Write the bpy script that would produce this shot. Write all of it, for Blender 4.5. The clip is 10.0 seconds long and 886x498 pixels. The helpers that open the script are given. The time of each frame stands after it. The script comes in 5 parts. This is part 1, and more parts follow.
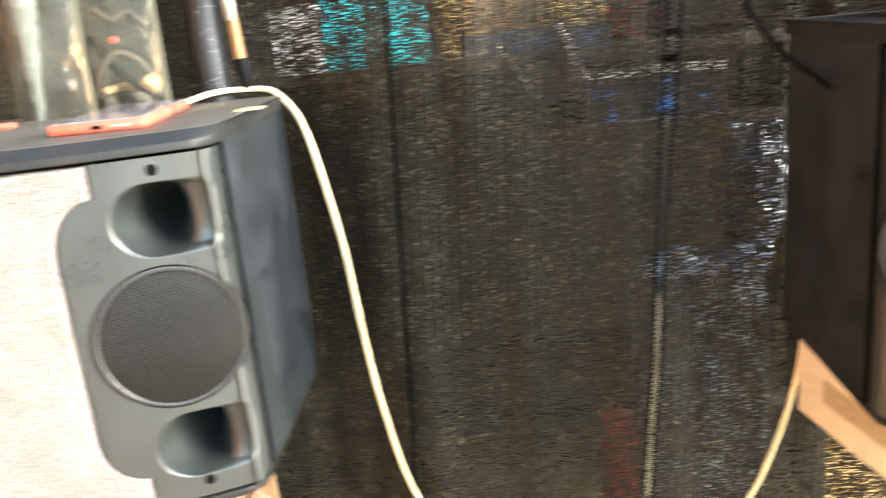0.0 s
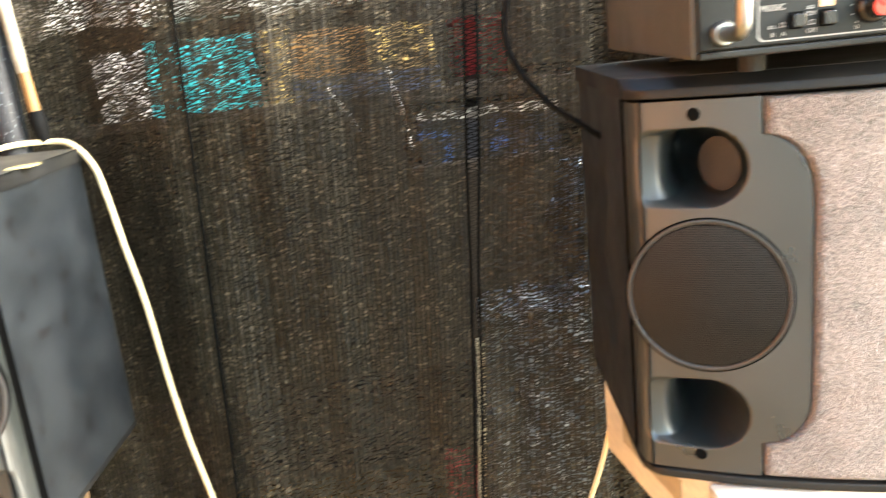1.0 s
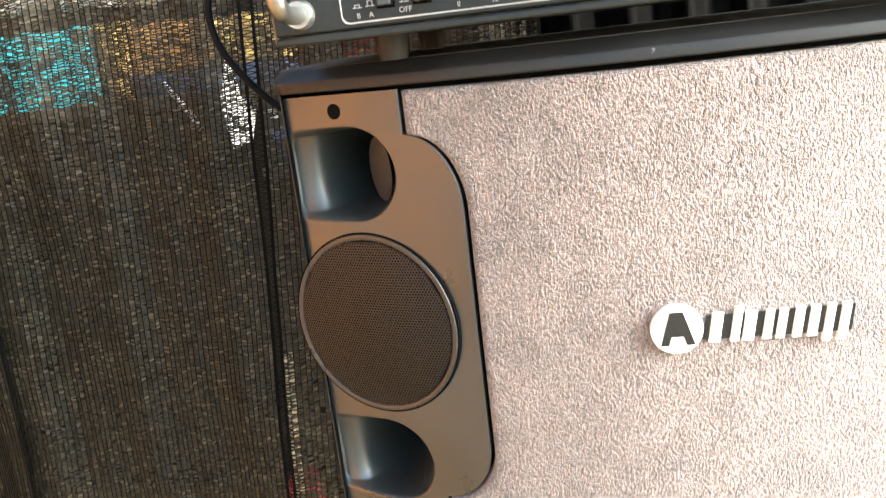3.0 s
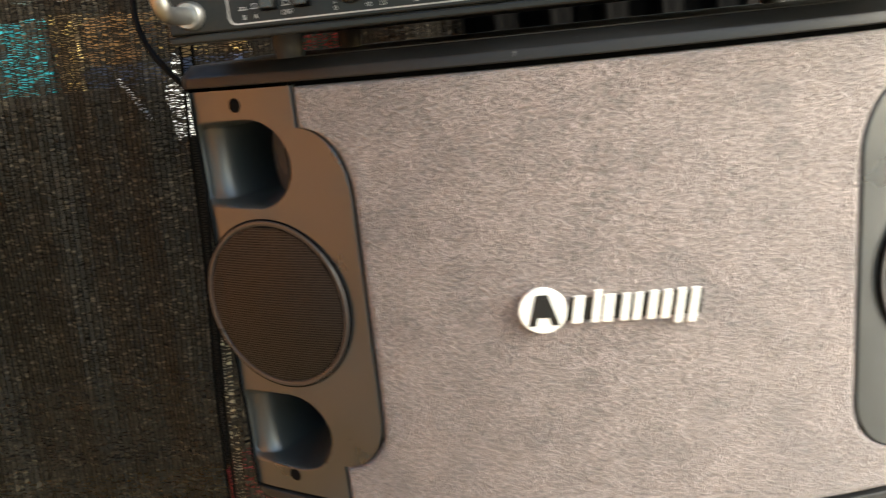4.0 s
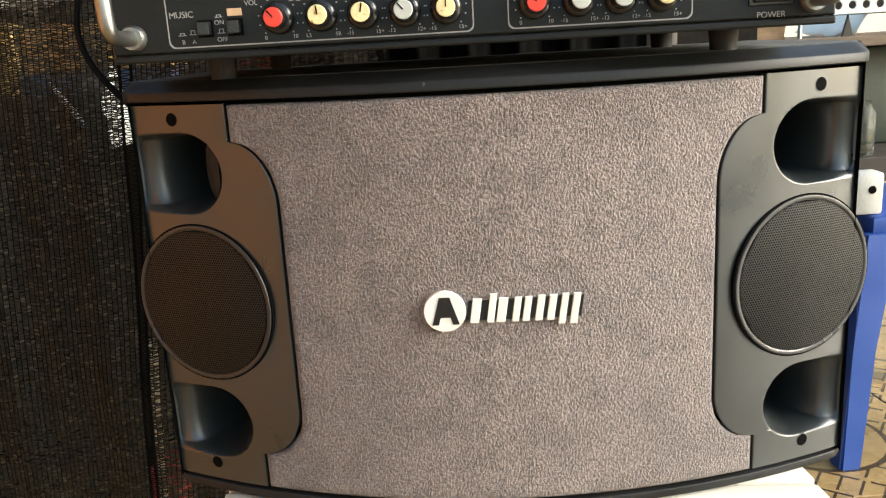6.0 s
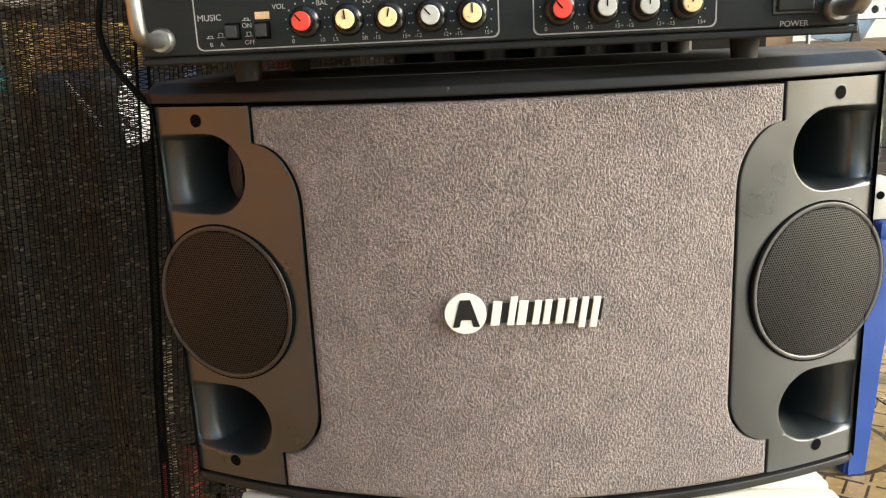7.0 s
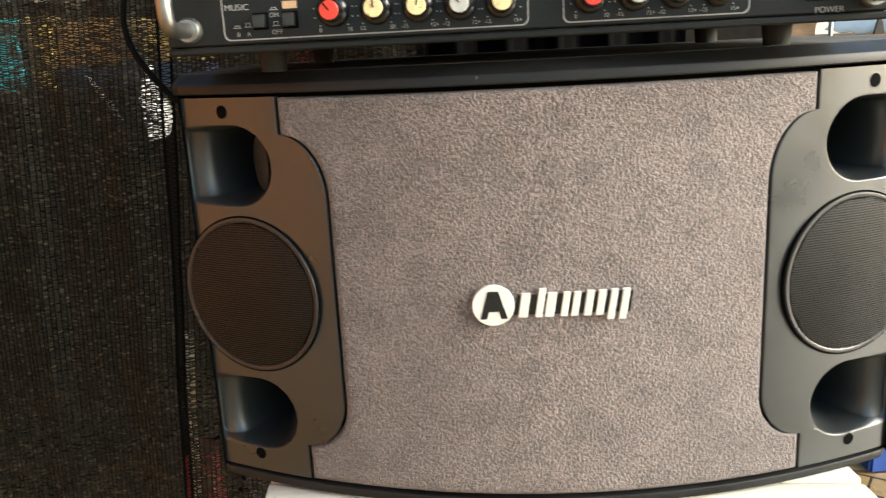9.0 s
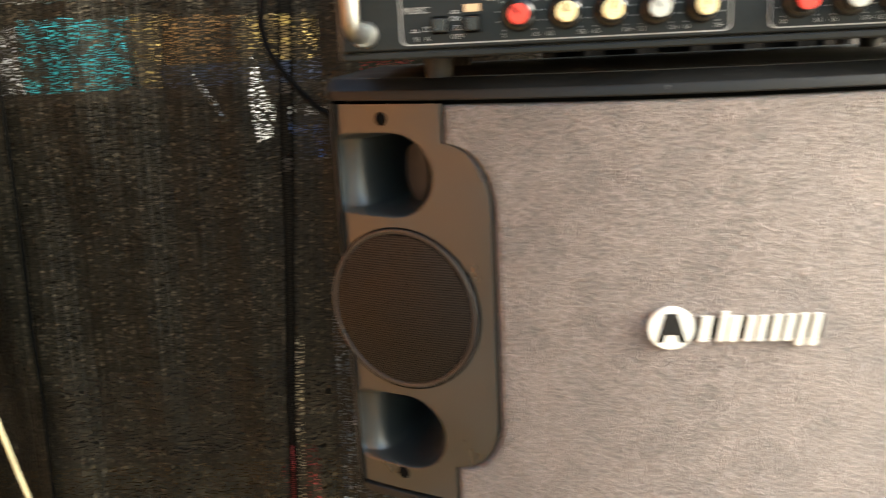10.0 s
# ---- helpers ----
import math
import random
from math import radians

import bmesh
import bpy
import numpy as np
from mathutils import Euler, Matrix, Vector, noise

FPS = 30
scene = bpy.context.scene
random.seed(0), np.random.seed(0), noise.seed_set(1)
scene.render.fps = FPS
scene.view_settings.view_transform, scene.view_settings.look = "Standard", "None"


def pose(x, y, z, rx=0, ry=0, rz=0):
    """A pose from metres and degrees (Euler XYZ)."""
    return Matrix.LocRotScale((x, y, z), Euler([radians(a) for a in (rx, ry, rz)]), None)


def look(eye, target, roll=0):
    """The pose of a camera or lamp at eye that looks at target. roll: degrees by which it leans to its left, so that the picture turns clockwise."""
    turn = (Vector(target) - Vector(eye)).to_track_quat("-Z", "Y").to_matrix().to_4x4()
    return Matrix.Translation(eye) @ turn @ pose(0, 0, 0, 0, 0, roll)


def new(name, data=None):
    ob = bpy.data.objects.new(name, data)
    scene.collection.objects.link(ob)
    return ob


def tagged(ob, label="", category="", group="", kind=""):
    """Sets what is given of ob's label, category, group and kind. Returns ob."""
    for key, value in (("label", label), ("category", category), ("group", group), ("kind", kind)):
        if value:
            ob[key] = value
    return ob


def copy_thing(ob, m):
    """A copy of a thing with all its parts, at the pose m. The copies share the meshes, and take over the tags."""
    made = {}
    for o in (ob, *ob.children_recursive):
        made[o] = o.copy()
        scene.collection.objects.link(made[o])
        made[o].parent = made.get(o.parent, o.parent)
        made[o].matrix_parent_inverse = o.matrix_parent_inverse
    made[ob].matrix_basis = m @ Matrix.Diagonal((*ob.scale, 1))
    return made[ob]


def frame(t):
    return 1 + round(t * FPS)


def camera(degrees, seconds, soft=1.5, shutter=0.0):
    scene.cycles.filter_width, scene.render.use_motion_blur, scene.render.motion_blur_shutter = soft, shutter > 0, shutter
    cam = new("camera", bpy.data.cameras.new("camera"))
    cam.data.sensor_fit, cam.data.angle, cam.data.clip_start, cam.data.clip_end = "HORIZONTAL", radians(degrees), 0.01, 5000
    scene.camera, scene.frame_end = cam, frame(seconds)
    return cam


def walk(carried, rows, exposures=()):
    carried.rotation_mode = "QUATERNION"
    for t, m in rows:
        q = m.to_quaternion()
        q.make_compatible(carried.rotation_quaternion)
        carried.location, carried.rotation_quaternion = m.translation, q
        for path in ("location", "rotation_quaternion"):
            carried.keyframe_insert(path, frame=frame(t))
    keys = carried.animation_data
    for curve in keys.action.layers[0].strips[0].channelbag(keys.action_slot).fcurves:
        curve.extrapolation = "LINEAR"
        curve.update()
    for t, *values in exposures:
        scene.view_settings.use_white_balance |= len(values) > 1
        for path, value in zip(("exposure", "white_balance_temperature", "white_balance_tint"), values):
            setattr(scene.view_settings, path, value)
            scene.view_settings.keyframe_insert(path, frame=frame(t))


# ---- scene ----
cam = camera(56.4, 10.0, soft=1.2, shutter=0.8)
METRES, EYE, TILT, LEAN, TURN = 0.73, 0.76, 0.0, 0.0, 0.0
ROWS = [
    (0.0, 0.0, 0.0, 0.0, -1.51, -16.0, 5.27),
    (0.5, 0.1239, -0.0027, 0.0059, -3.47, -15.99, 4.95),
    (1.0, 0.2048, -0.0001, 0.0153, -5.21, -14.88, 5.8),
    (1.5, 0.2766, -0.0007, 0.0129, -5.25, -13.89, 6.56),
    (2.0, 0.3767, 0.0329, 0.0034, -3.33, -13.38, 6.94),
    (2.5, 0.5013, 0.073, -0.0317, -0.83, -13.8, 6.81),
    (3.0, 0.6033, 0.0933, -0.0347, 0.56, -14.68, 6.64),
    (3.2, 0.6041, 0.0890, -0.0356, 0.62, -15.1, 6.5),
    (4.3, 0.7068, 0.0205, -0.0384, -0.71, -15.07, 4.8),
    (4.5, 0.7044, 0.0044, -0.0322, -2.55, -14.78, 4.53),
    (5.0, 0.7091, -0.0157, -0.0266, -3.67, -14.34, 3.85),
    (6.5, 0.7001, -0.0453, -0.0282, -4.08, -14.12, 2.95),
    (7.0, 0.6872, -0.0449, -0.0219, -3.88, -14.2, 2.67),
    (7.5, 0.6911, -0.0432, -0.0301, -3.91, -14.37, 2.8),
    (8.0, 0.6937, -0.0405, -0.033, -3.84, -14.6, 2.97),
    (8.5, 0.6894, -0.0406, -0.0319, -3.41, -14.56, 2.99),
    (9.0, 0.6754, -0.0395, -0.0284, -2.92, -14.33, 2.98),
    (9.5, 0.6331, -0.0225, -0.0212, -1.91, -14.24, 2.7),
    (10.0, 0.562, 0.007, -0.0139, -0.04, -14.58, 2.77),
]

STOPS = [(0.0, 3.2), (0.5, 3.22), (1.0, 3.18), (2.0, 3.22), (2.5, 3.33), (3.0, 3.0), (3.4, 2.45), (4.2, 1.75), (4.6, 1.52), (6.3, 1.42), (9.0, 1.46), (10.0, 2.0)]
WARMTH = {0.0: 6500, 0.5: 6850, 2.0: 6850, 2.5: 6550, 3.0: 6550, 3.4: 6650, 4.2: 6850, 9.0: 6880, 10.0: 7050}
EXPOSURES = [(t, stops + 0.25, WARMTH.get(t, 6860) - 60, 5) for t, stops in STOPS]
walk(cam, [(t, pose(0, 0, EYE, TILT, LEAN, TURN) @ pose(METRES * x, METRES * y, METRES * z, 90 + pitch, roll, yaw)) for t, x, y, z, yaw, pitch, roll in ROWS], EXPOSURES)

# ---- light ----
world = bpy.data.worlds.new("sky")
scene.world = world
world.use_nodes = True
sky = world.node_tree.nodes.new("ShaderNodeTexSky")
sky.sky_type, sky.sun_disc = "NISHITA", False
SUN_UP, SUN_AZ = 21.0, 108.0
sky.sun_elevation, sky.sun_rotation = radians(SUN_UP), radians(SUN_AZ)
background = world.node_tree.nodes["Background"]
background.inputs["Strength"].default_value = 0.15
world.node_tree.links.new(sky.outputs[0], background.inputs["Color"])
sun = new("sun", bpy.data.lights.new("sun", "SUN"))
sun.data.energy, sun.data.angle, sun.data.color = 2.2, radians(36), (1.0, 0.97, 0.94)
SUN_FROM = Vector((math.cos(radians(SUN_UP)) * math.sin(radians(SUN_AZ)), math.cos(radians(SUN_UP)) * math.cos(radians(SUN_AZ)), math.sin(radians(SUN_UP))))
sun.matrix_world = look(SUN_FROM * 20, (0, 0, 0))


# ---- materials ----
def material(name, base, rough=0.5, metal=0.0, vary=0.15, fine=400.0, coarse=12.0, bump=0.15, stretch=(1, 1, 1), spec=0.5, spots=None, spot_scale=60.0, spot_edge=0.68, coat=0.0, rough_vary=0.12, per_object=0.0):
    """A surface with grain and larger blotches, real-world size, optional spots of another colour."""
    m = bpy.data.materials.new(name)
    m.use_nodes = True
    nt = m.node_tree
    bsdf = nt.nodes["Principled BSDF"]
    tex = nt.nodes.new("ShaderNodeTexCoord")
    mapping = nt.nodes.new("ShaderNodeMapping")
    mapping.inputs["Scale"].default_value = stretch
    nt.links.new(tex.outputs["Object"], mapping.inputs[0])
    grains = []
    for scale, detail in ((fine, 3.0), (coarse, 4.0)):
        n = nt.nodes.new("ShaderNodeTexNoise")
        n.inputs["Scale"].default_value, n.inputs["Detail"].default_value = scale, detail
        nt.links.new(mapping.outputs[0], n.inputs["Vector"])
        grains.append(n)
    add = nt.nodes.new("ShaderNodeMath")
    add.operation = "ADD"
    nt.links.new(grains[0].outputs[0], add.inputs[0])
    nt.links.new(grains[1].outputs[0], add.inputs[1])
    ramp = nt.nodes.new("ShaderNodeMapRange")
    ramp.inputs[1].default_value, ramp.inputs[2].default_value = 0.7, 1.3
    ramp.inputs[3].default_value, ramp.inputs[4].default_value = 1 - vary, 1 + vary
    nt.links.new(add.outputs[0], ramp.inputs[0])
    value = ramp.outputs[0]
    if per_object:
        info = nt.nodes.new("ShaderNodeObjectInfo")
        span = nt.nodes.new("ShaderNodeMapRange")
        span.inputs[3].default_value, span.inputs[4].default_value = 1 - per_object, 1 + per_object
        nt.links.new(info.outputs["Random"], span.inputs[0])
        times = nt.nodes.new("ShaderNodeMath")
        times.operation = "MULTIPLY"
        nt.links.new(value, times.inputs[0])
        nt.links.new(span.outputs[0], times.inputs[1])
        value = times.outputs[0]
    mul = nt.nodes.new("ShaderNodeVectorMath")
    mul.operation = "SCALE"
    mul.inputs[0].default_value = base
    nt.links.new(value, mul.inputs["Scale"])
    colour = mul.outputs[0]
    if spots:
        n = nt.nodes.new("ShaderNodeTexNoise")
        n.inputs["Scale"].default_value, n.inputs["Detail"].default_value = spot_scale, 2.0
        nt.links.new(tex.outputs["Object"], n.inputs["Vector"])
        cut = nt.nodes.new("ShaderNodeMapRange")
        cut.inputs[1].default_value, cut.inputs[2].default_value = spot_edge, spot_edge + 0.04
        nt.links.new(n.outputs[0], cut.inputs[0])
        mix = nt.nodes.new("ShaderNodeMix")
        mix.data_type = "RGBA"
        nt.links.new(cut.outputs[0], mix.inputs[0])
        nt.links.new(colour, mix.inputs[6])
        mix.inputs[7].default_value = (*spots, 1)
        colour = mix.outputs[2]
    nt.links.new(colour, bsdf.inputs["Base Color"])
    rr = nt.nodes.new("ShaderNodeMapRange")
    rr.inputs[1].default_value, rr.inputs[2].default_value = 0.3, 0.7
    rr.inputs[3].default_value, rr.inputs[4].default_value = max(0.02, rough - rough_vary), min(1, rough + rough_vary)
    nt.links.new(grains[1].outputs[0], rr.inputs[0])
    nt.links.new(rr.outputs[0], bsdf.inputs["Roughness"])
    bsdf.inputs["Metallic"].default_value = metal
    bsdf.inputs["Specular IOR Level"].default_value = spec
    bsdf.inputs["Coat Weight"].default_value = coat
    if bump:
        b = nt.nodes.new("ShaderNodeBump")
        b.inputs["Strength"].default_value, b.inputs["Distance"].default_value = bump, 0.0006
        nt.links.new(grains[0].outputs[0], b.inputs["Height"])
        nt.links.new(b.outputs[0], bsdf.inputs["Normal"])
    return m


def net_material():
    """Black knitted tape, dull brown, glints painted in as a few tapes of paler colour."""
    m = material("black_shade_net_tape", (0.0280, 0.0228, 0.0146), 0.50, vary=0.5, fine=300, coarse=26, bump=0.05, spec=0.14, rough_vary=0.12)
    nt = m.node_tree
    bsdf = nt.nodes["Principled BSDF"]
    colour = bsdf.inputs["Base Color"].links[0].from_socket
    piece = nt.nodes.new("ShaderNodeNewGeometry")
    power = nt.nodes.new("ShaderNodeMath")
    power.operation = "POWER"
    power.inputs[1].default_value = 9.0
    nt.links.new(piece.outputs["Random Per Island"], power.inputs[0])
    # brightens the base colour of a few tapes to imitate glints
    tone = nt.nodes.new("ShaderNodeMapRange")
    tone.inputs[3].default_value, tone.inputs[4].default_value = 0.80, 3.0
    nt.links.new(power.outputs[0], tone.inputs[0])
    mul = nt.nodes.new("ShaderNodeVectorMath")
    mul.operation = "SCALE"
    nt.links.new(colour, mul.inputs[0])
    nt.links.new(tone.outputs[0], mul.inputs["Scale"])
    nt.links.new(mul.outputs[0], bsdf.inputs["Base Color"])
    return m


PLASTIC = material("moulded_black_plastic", (0.0195, 0.0228, 0.0222), 0.37, spec=0.88, vary=0.12, fine=1800, coarse=20, bump=0.10, spots=(0.10, 0.10, 0.10), spot_scale=230, spot_edge=0.80)
TOP_DARK = material("dusty_matt_black_plastic", (0.012, 0.0120, 0.0115), 0.50, spec=0.28, vary=0.35, fine=900, coarse=16, bump=0.10, spots=(0.10, 0.10, 0.095), spot_scale=160, spot_edge=0.77)
DUSTY_TOP = material("dust_covered_black_plastic", (0.050, 0.046, 0.038), 0.55, spec=0.4, vary=0.35, fine=700, coarse=14, bump=0.12, spots=(0.16, 0.15, 0.13), spot_scale=150, spot_edge=0.74)
PORT_INNER = material("rough_black_plastic", (0.020, 0.018, 0.016), 0.55, spec=0.6, vary=0.3, fine=600, coarse=60, bump=0.15)
VINYL = material("black_vinyl_board", (0.015, 0.018, 0.021), 0.48, spec=0.38, vary=0.35, fine=700, coarse=22, bump=0.25, spots=(0.008, 0.008, 0.009), spot_scale=38, spot_edge=0.64)
# near-black, mostly painting in the shade of holes and recesses
DARK = material("near_black", (0.003, 0.003, 0.003), 0.9, vary=0.1, bump=0, spec=0.05)
MESH_METAL = material("black_perforated_steel", (0.016, 0.0156, 0.0152), 0.45, metal=0.4, vary=0.1, fine=600, bump=0.0)
RING = material("satin_black_ring", (0.024, 0.024, 0.024), 0.33, vary=0.1, fine=500, bump=0.05)
CONE = material("matt_black_cone", (0.006, 0.006, 0.006), 0.9, vary=0.1, bump=0, spec=0.05)
BADGE_WHITE = material("ivory_badge_plastic", (0.78, 0.76, 0.68), 0.35, vary=0.05, fine=300, bump=0.02)
BADGE_BLACK = material("glossy_black_plastic", (0.010, 0.010, 0.010), 0.25, vary=0.1, bump=0)
AMP_PAINT = material("worn_black_enamel", (0.0064, 0.0066, 0.0056), 0.44, spec=0.30, vary=0.3, fine=350, coarse=25, bump=0.10, spots=(0.10, 0.09, 0.075), spot_scale=210, spot_edge=0.77)
AMP_CASE = material("brown_black_steel_case", (0.066, 0.063, 0.052), 0.50, vary=0.25, fine=350, coarse=14, bump=0.12, spots=(0.16, 0.14, 0.11), spot_scale=120, spot_edge=0.76)
CHROME = material("scuffed_chrome", (0.33, 0.33, 0.31), 0.42, metal=1.0, vary=0.12, fine=260, bump=0.06)
PRINT = material("screen_printed_white", (0.30, 0.29, 0.27), 0.6, vary=0.15, fine=900, bump=0)
KNOB = material("glossy_black_knob", (0.012, 0.012, 0.012), 0.22, vary=0.15, fine=300, bump=0.03)
CAP_RED = material("red_knob_cap", (0.72, 0.045, 0.025), 0.4, vary=0.12, fine=500, bump=0.05)
CAP_CREAM = material("yellowed_knob_cap", (0.76, 0.62, 0.32), 0.45, vary=0.2, fine=320, coarse=140, bump=0.05, spots=(0.35, 0.16, 0.05), spot_scale=420, spot_edge=0.66)
CAP_GREY = material("grey_knob_cap", (0.46, 0.47, 0.43), 0.45, vary=0.12, fine=320, bump=0.05)
STICKER = material("tan_paper_sticker", (0.55, 0.36, 0.20), 0.7, vary=0.15, fine=500, bump=0.05)
RUBBER = material("black_rubber", (0.015, 0.015, 0.015), 0.7, vary=0.15, bump=0.1)
WHITE_WOOD = material("white_painted_wood", (0.60, 0.57, 0.48), 0.55, vary=0.10, fine=240, coarse=18, bump=0.25, stretch=(0.15, 1, 1), spots=(0.42, 0.36, 0.26), spot_scale=70, spot_edge=0.70)
TAN_WOOD = material("tan_planed_wood", (0.72, 0.65, 0.49), 0.6, vary=0.14, fine=260, coarse=20, bump=0.25, stretch=(1, 0.15, 1))
# darker copy of the tan wood, colours the shadow on the rail
RAIL_SHADE = material("shaded_tan_wood", (0.42, 0.35, 0.22), 0.6, vary=0.14, fine=260, coarse=20, bump=0.25, stretch=(1, 0.15, 1))
BROWN_WOOD = material("brown_crate_wood", (0.26, 0.16, 0.085), 0.65, vary=0.25, fine=240, coarse=18, bump=0.3, stretch=(0.15, 1, 1))
CORD = material("yellowed_white_cable", (0.74, 0.62, 0.36), 0.4, vary=0.10, fine=260, coarse=30, bump=0.05)
BLACK_CORD = material("black_cable", (0.003, 0.003, 0.003), 0.7, spec=0.12, vary=0.1, bump=0.03)
CASE_RED = material("coral_red_phone_case", (0.44, 0.090, 0.055), 0.33, vary=0.08, fine=400, bump=0.03)
WELD = material("cloudy_plastic_weld", (0.085, 0.080, 0.055), 0.4, vary=0.2, fine=120, bump=0.2)
SCREEN = material("glossy_phone_screen", (0.16, 0.15, 0.18), 0.10, vary=0.05, fine=60, bump=0.0, coat=0.6)
YELLOW_CHIP = material("pale_yellow_tape", (0.50, 0.40, 0.17), 0.6, vary=0.15, fine=300, bump=0.15)
STICK_TAN = material("orange_tan_handle", (0.22, 0.12, 0.04), 0.45, vary=0.15, fine=240, bump=0.1)
STICK_CREAM = material("cream_wrapping_tape", (0.24, 0.22, 0.17), 0.5, vary=0.25, fine=140, coarse=60, bump=0.3)
NET = net_material()
TARP_BLACK = material("matt_black_tarpaulin", (0.004, 0.0038, 0.0035), 0.9, vary=0.2, bump=0.1, spec=0.05)
NET_THREAD = material("black_net_thread", (0.004, 0.004, 0.0035), 0.9, vary=0.2, bump=0, spec=0.05)
BLUE = material("blue_stool_plastic", (0.022, 0.066, 0.27), 0.38, vary=0.12, fine=500, coarse=14, bump=0.08)
WHITE_PLASTIC = material("white_plastic", (0.52, 0.50, 0.44), 0.4, vary=0.10, fine=300, coarse=30, bump=0.06)
# blotched white that imitates bright background showing through a gap
GAP_WHITE = material("bright_gap_white", (0.58, 0.58, 0.55), 0.7, vary=0.35, fine=200, coarse=40, bump=0.3, spots=(0.06, 0.06, 0.055), spot_scale=95, spot_edge=0.56)
WHITE_CLOTH = material("white_cloth", (0.80, 0.79, 0.75), 0.8, vary=0.08, fine=700, coarse=20, bump=0.3)
STEEL_WHITE = material("pale_painted_steel", (0.55, 0.56, 0.54), 0.45, metal=0.2, vary=0.2, fine=200, coarse=30, bump=0.1, spots=(0.25, 0.17, 0.09), spot_scale=90, spot_edge=0.66)
CYAN = material("cyan_printed_carton", (0.03, 0.50, 0.56), 0.5, vary=0.3, fine=120, coarse=24, bump=0.05, spots=(0.03, 0.07, 0.08), spot_scale=55, spot_edge=0.55)
WHITE_CARD = material("white_carton", (0.62, 0.61, 0.59), 0.55, vary=0.45, fine=60, coarse=30, bump=0.05, spots=(0.10, 0.095, 0.09), spot_scale=60, spot_edge=0.53)
GOLD_CARD = material("brown_and_gold_printed_carton", (0.16, 0.11, 0.045), 0.5, vary=0.4, fine=70, coarse=30, bump=0.05, spots=(0.58, 0.42, 0.13), spot_scale=80, spot_edge=0.54)
BROWN_CARD = material("brown_carton", (0.28, 0.155, 0.05), 0.65, vary=0.25, fine=120, coarse=30, bump=0.08)
RED_CARD = material("red_carton", (0.80, 0.055, 0.045), 0.5, vary=0.12, fine=100, bump=0.05)
RED_DIM = material("faded_red_carton", (0.27, 0.026, 0.022), 0.6, vary=0.4, fine=80, bump=0.05)
BLUE_CARD = material("blue_carton", (0.025, 0.038, 0.075), 0.5, vary=0.4, fine=100, bump=0.05)
TAPE = material("cream_woven_tape", (0.80, 0.72, 0.50), 0.7, vary=0.5, fine=160, bump=0.1, spots=(0.03, 0.026, 0.018), spot_scale=130, spot_edge=0.60)
DRAPE = material("grey_plastic_sheeting", (0.56, 0.55, 0.51), 0.28, vary=0.75, fine=40, coarse=9, bump=0.3, spots=(0.10, 0.085, 0.07), spot_scale=9, spot_edge=0.56)
# pale spots are bright specks of light painted on the bag
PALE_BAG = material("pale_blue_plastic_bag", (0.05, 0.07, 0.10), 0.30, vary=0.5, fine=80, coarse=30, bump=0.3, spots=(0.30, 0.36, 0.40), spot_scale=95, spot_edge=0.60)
BLUE_BOX = material("dark_printed_carton", (0.012, 0.014, 0.022), 0.5, vary=0.4, fine=70, coarse=30, bump=0.05, spots=(0.03, 0.09, 0.28), spot_scale=40, spot_edge=0.58)
# pale spots paint the sunlit specks on the sack
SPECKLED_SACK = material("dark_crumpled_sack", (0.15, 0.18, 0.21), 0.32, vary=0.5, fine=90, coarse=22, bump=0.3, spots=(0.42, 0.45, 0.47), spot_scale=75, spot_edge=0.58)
PALE_PLASTIC = material("pale_grey_translucent_plastic", (0.10, 0.105, 0.10), 0.3, vary=0.2, fine=90, coarse=20, bump=0.1)
ROLL_CLOTH = material("speckled_grey_netting", (0.014, 0.0145, 0.017), 0.6, vary=0.6, fine=240, coarse=40, bump=0.5, spots=(0.20, 0.21, 0.23), spot_scale=330, spot_edge=0.66)
PINK_WIRE = material("pink_insulated_wire", (0.62, 0.20, 0.13), 0.45, vary=0.1, fine=300, bump=0.05)
DARK_WOOD = material("brown_weathered_wood", (0.13, 0.085, 0.05), 0.65, vary=0.3, fine=240, coarse=18, bump=0.3, stretch=(0.15, 1, 1))
SHELF_WOOD = material("dark_shelf_wood", (0.030, 0.022, 0.015), 0.7, vary=0.25, bump=0.2)
DARK_TARP = material("dark_brown_tarpaulin", (0.014, 0.0115, 0.009), 0.9, spec=0.1, vary=0.4, fine=60, coarse=6, bump=0.3)
PLASTER = material("cream_plaster", (0.70, 0.63, 0.52), 0.85, vary=0.08, fine=120, coarse=3, bump=0.3)
BROWN_PLASTER = material("brown_painted_plaster", (0.38, 0.155, 0.048), 0.8, vary=0.1, fine=120, coarse=3, bump=0.3)
ROOF = material("added_roof_brown", (0.34, 0.27, 0.20), 0.6, vary=0.15, fine=60, coarse=3, bump=0.1)
EARTH = material("dusty_concrete_ground", (0.18, 0.16, 0.135), 0.9, vary=0.2, fine=60, coarse=2, bump=0.4)
GROUT = material("dark_tile_grout", (0.10, 0.075, 0.045), 0.9, vary=0.2, fine=200, bump=0.2)
GREEN_TUB = material("dark_green_plastic", (0.035, 0.045, 0.032), 0.45, vary=0.25, fine=200, coarse=14, bump=0.1)
BROWN_THING = material("brown_cardboard_roll", (0.42, 0.27, 0.12), 0.7, vary=0.2, fine=150, bump=0.2)


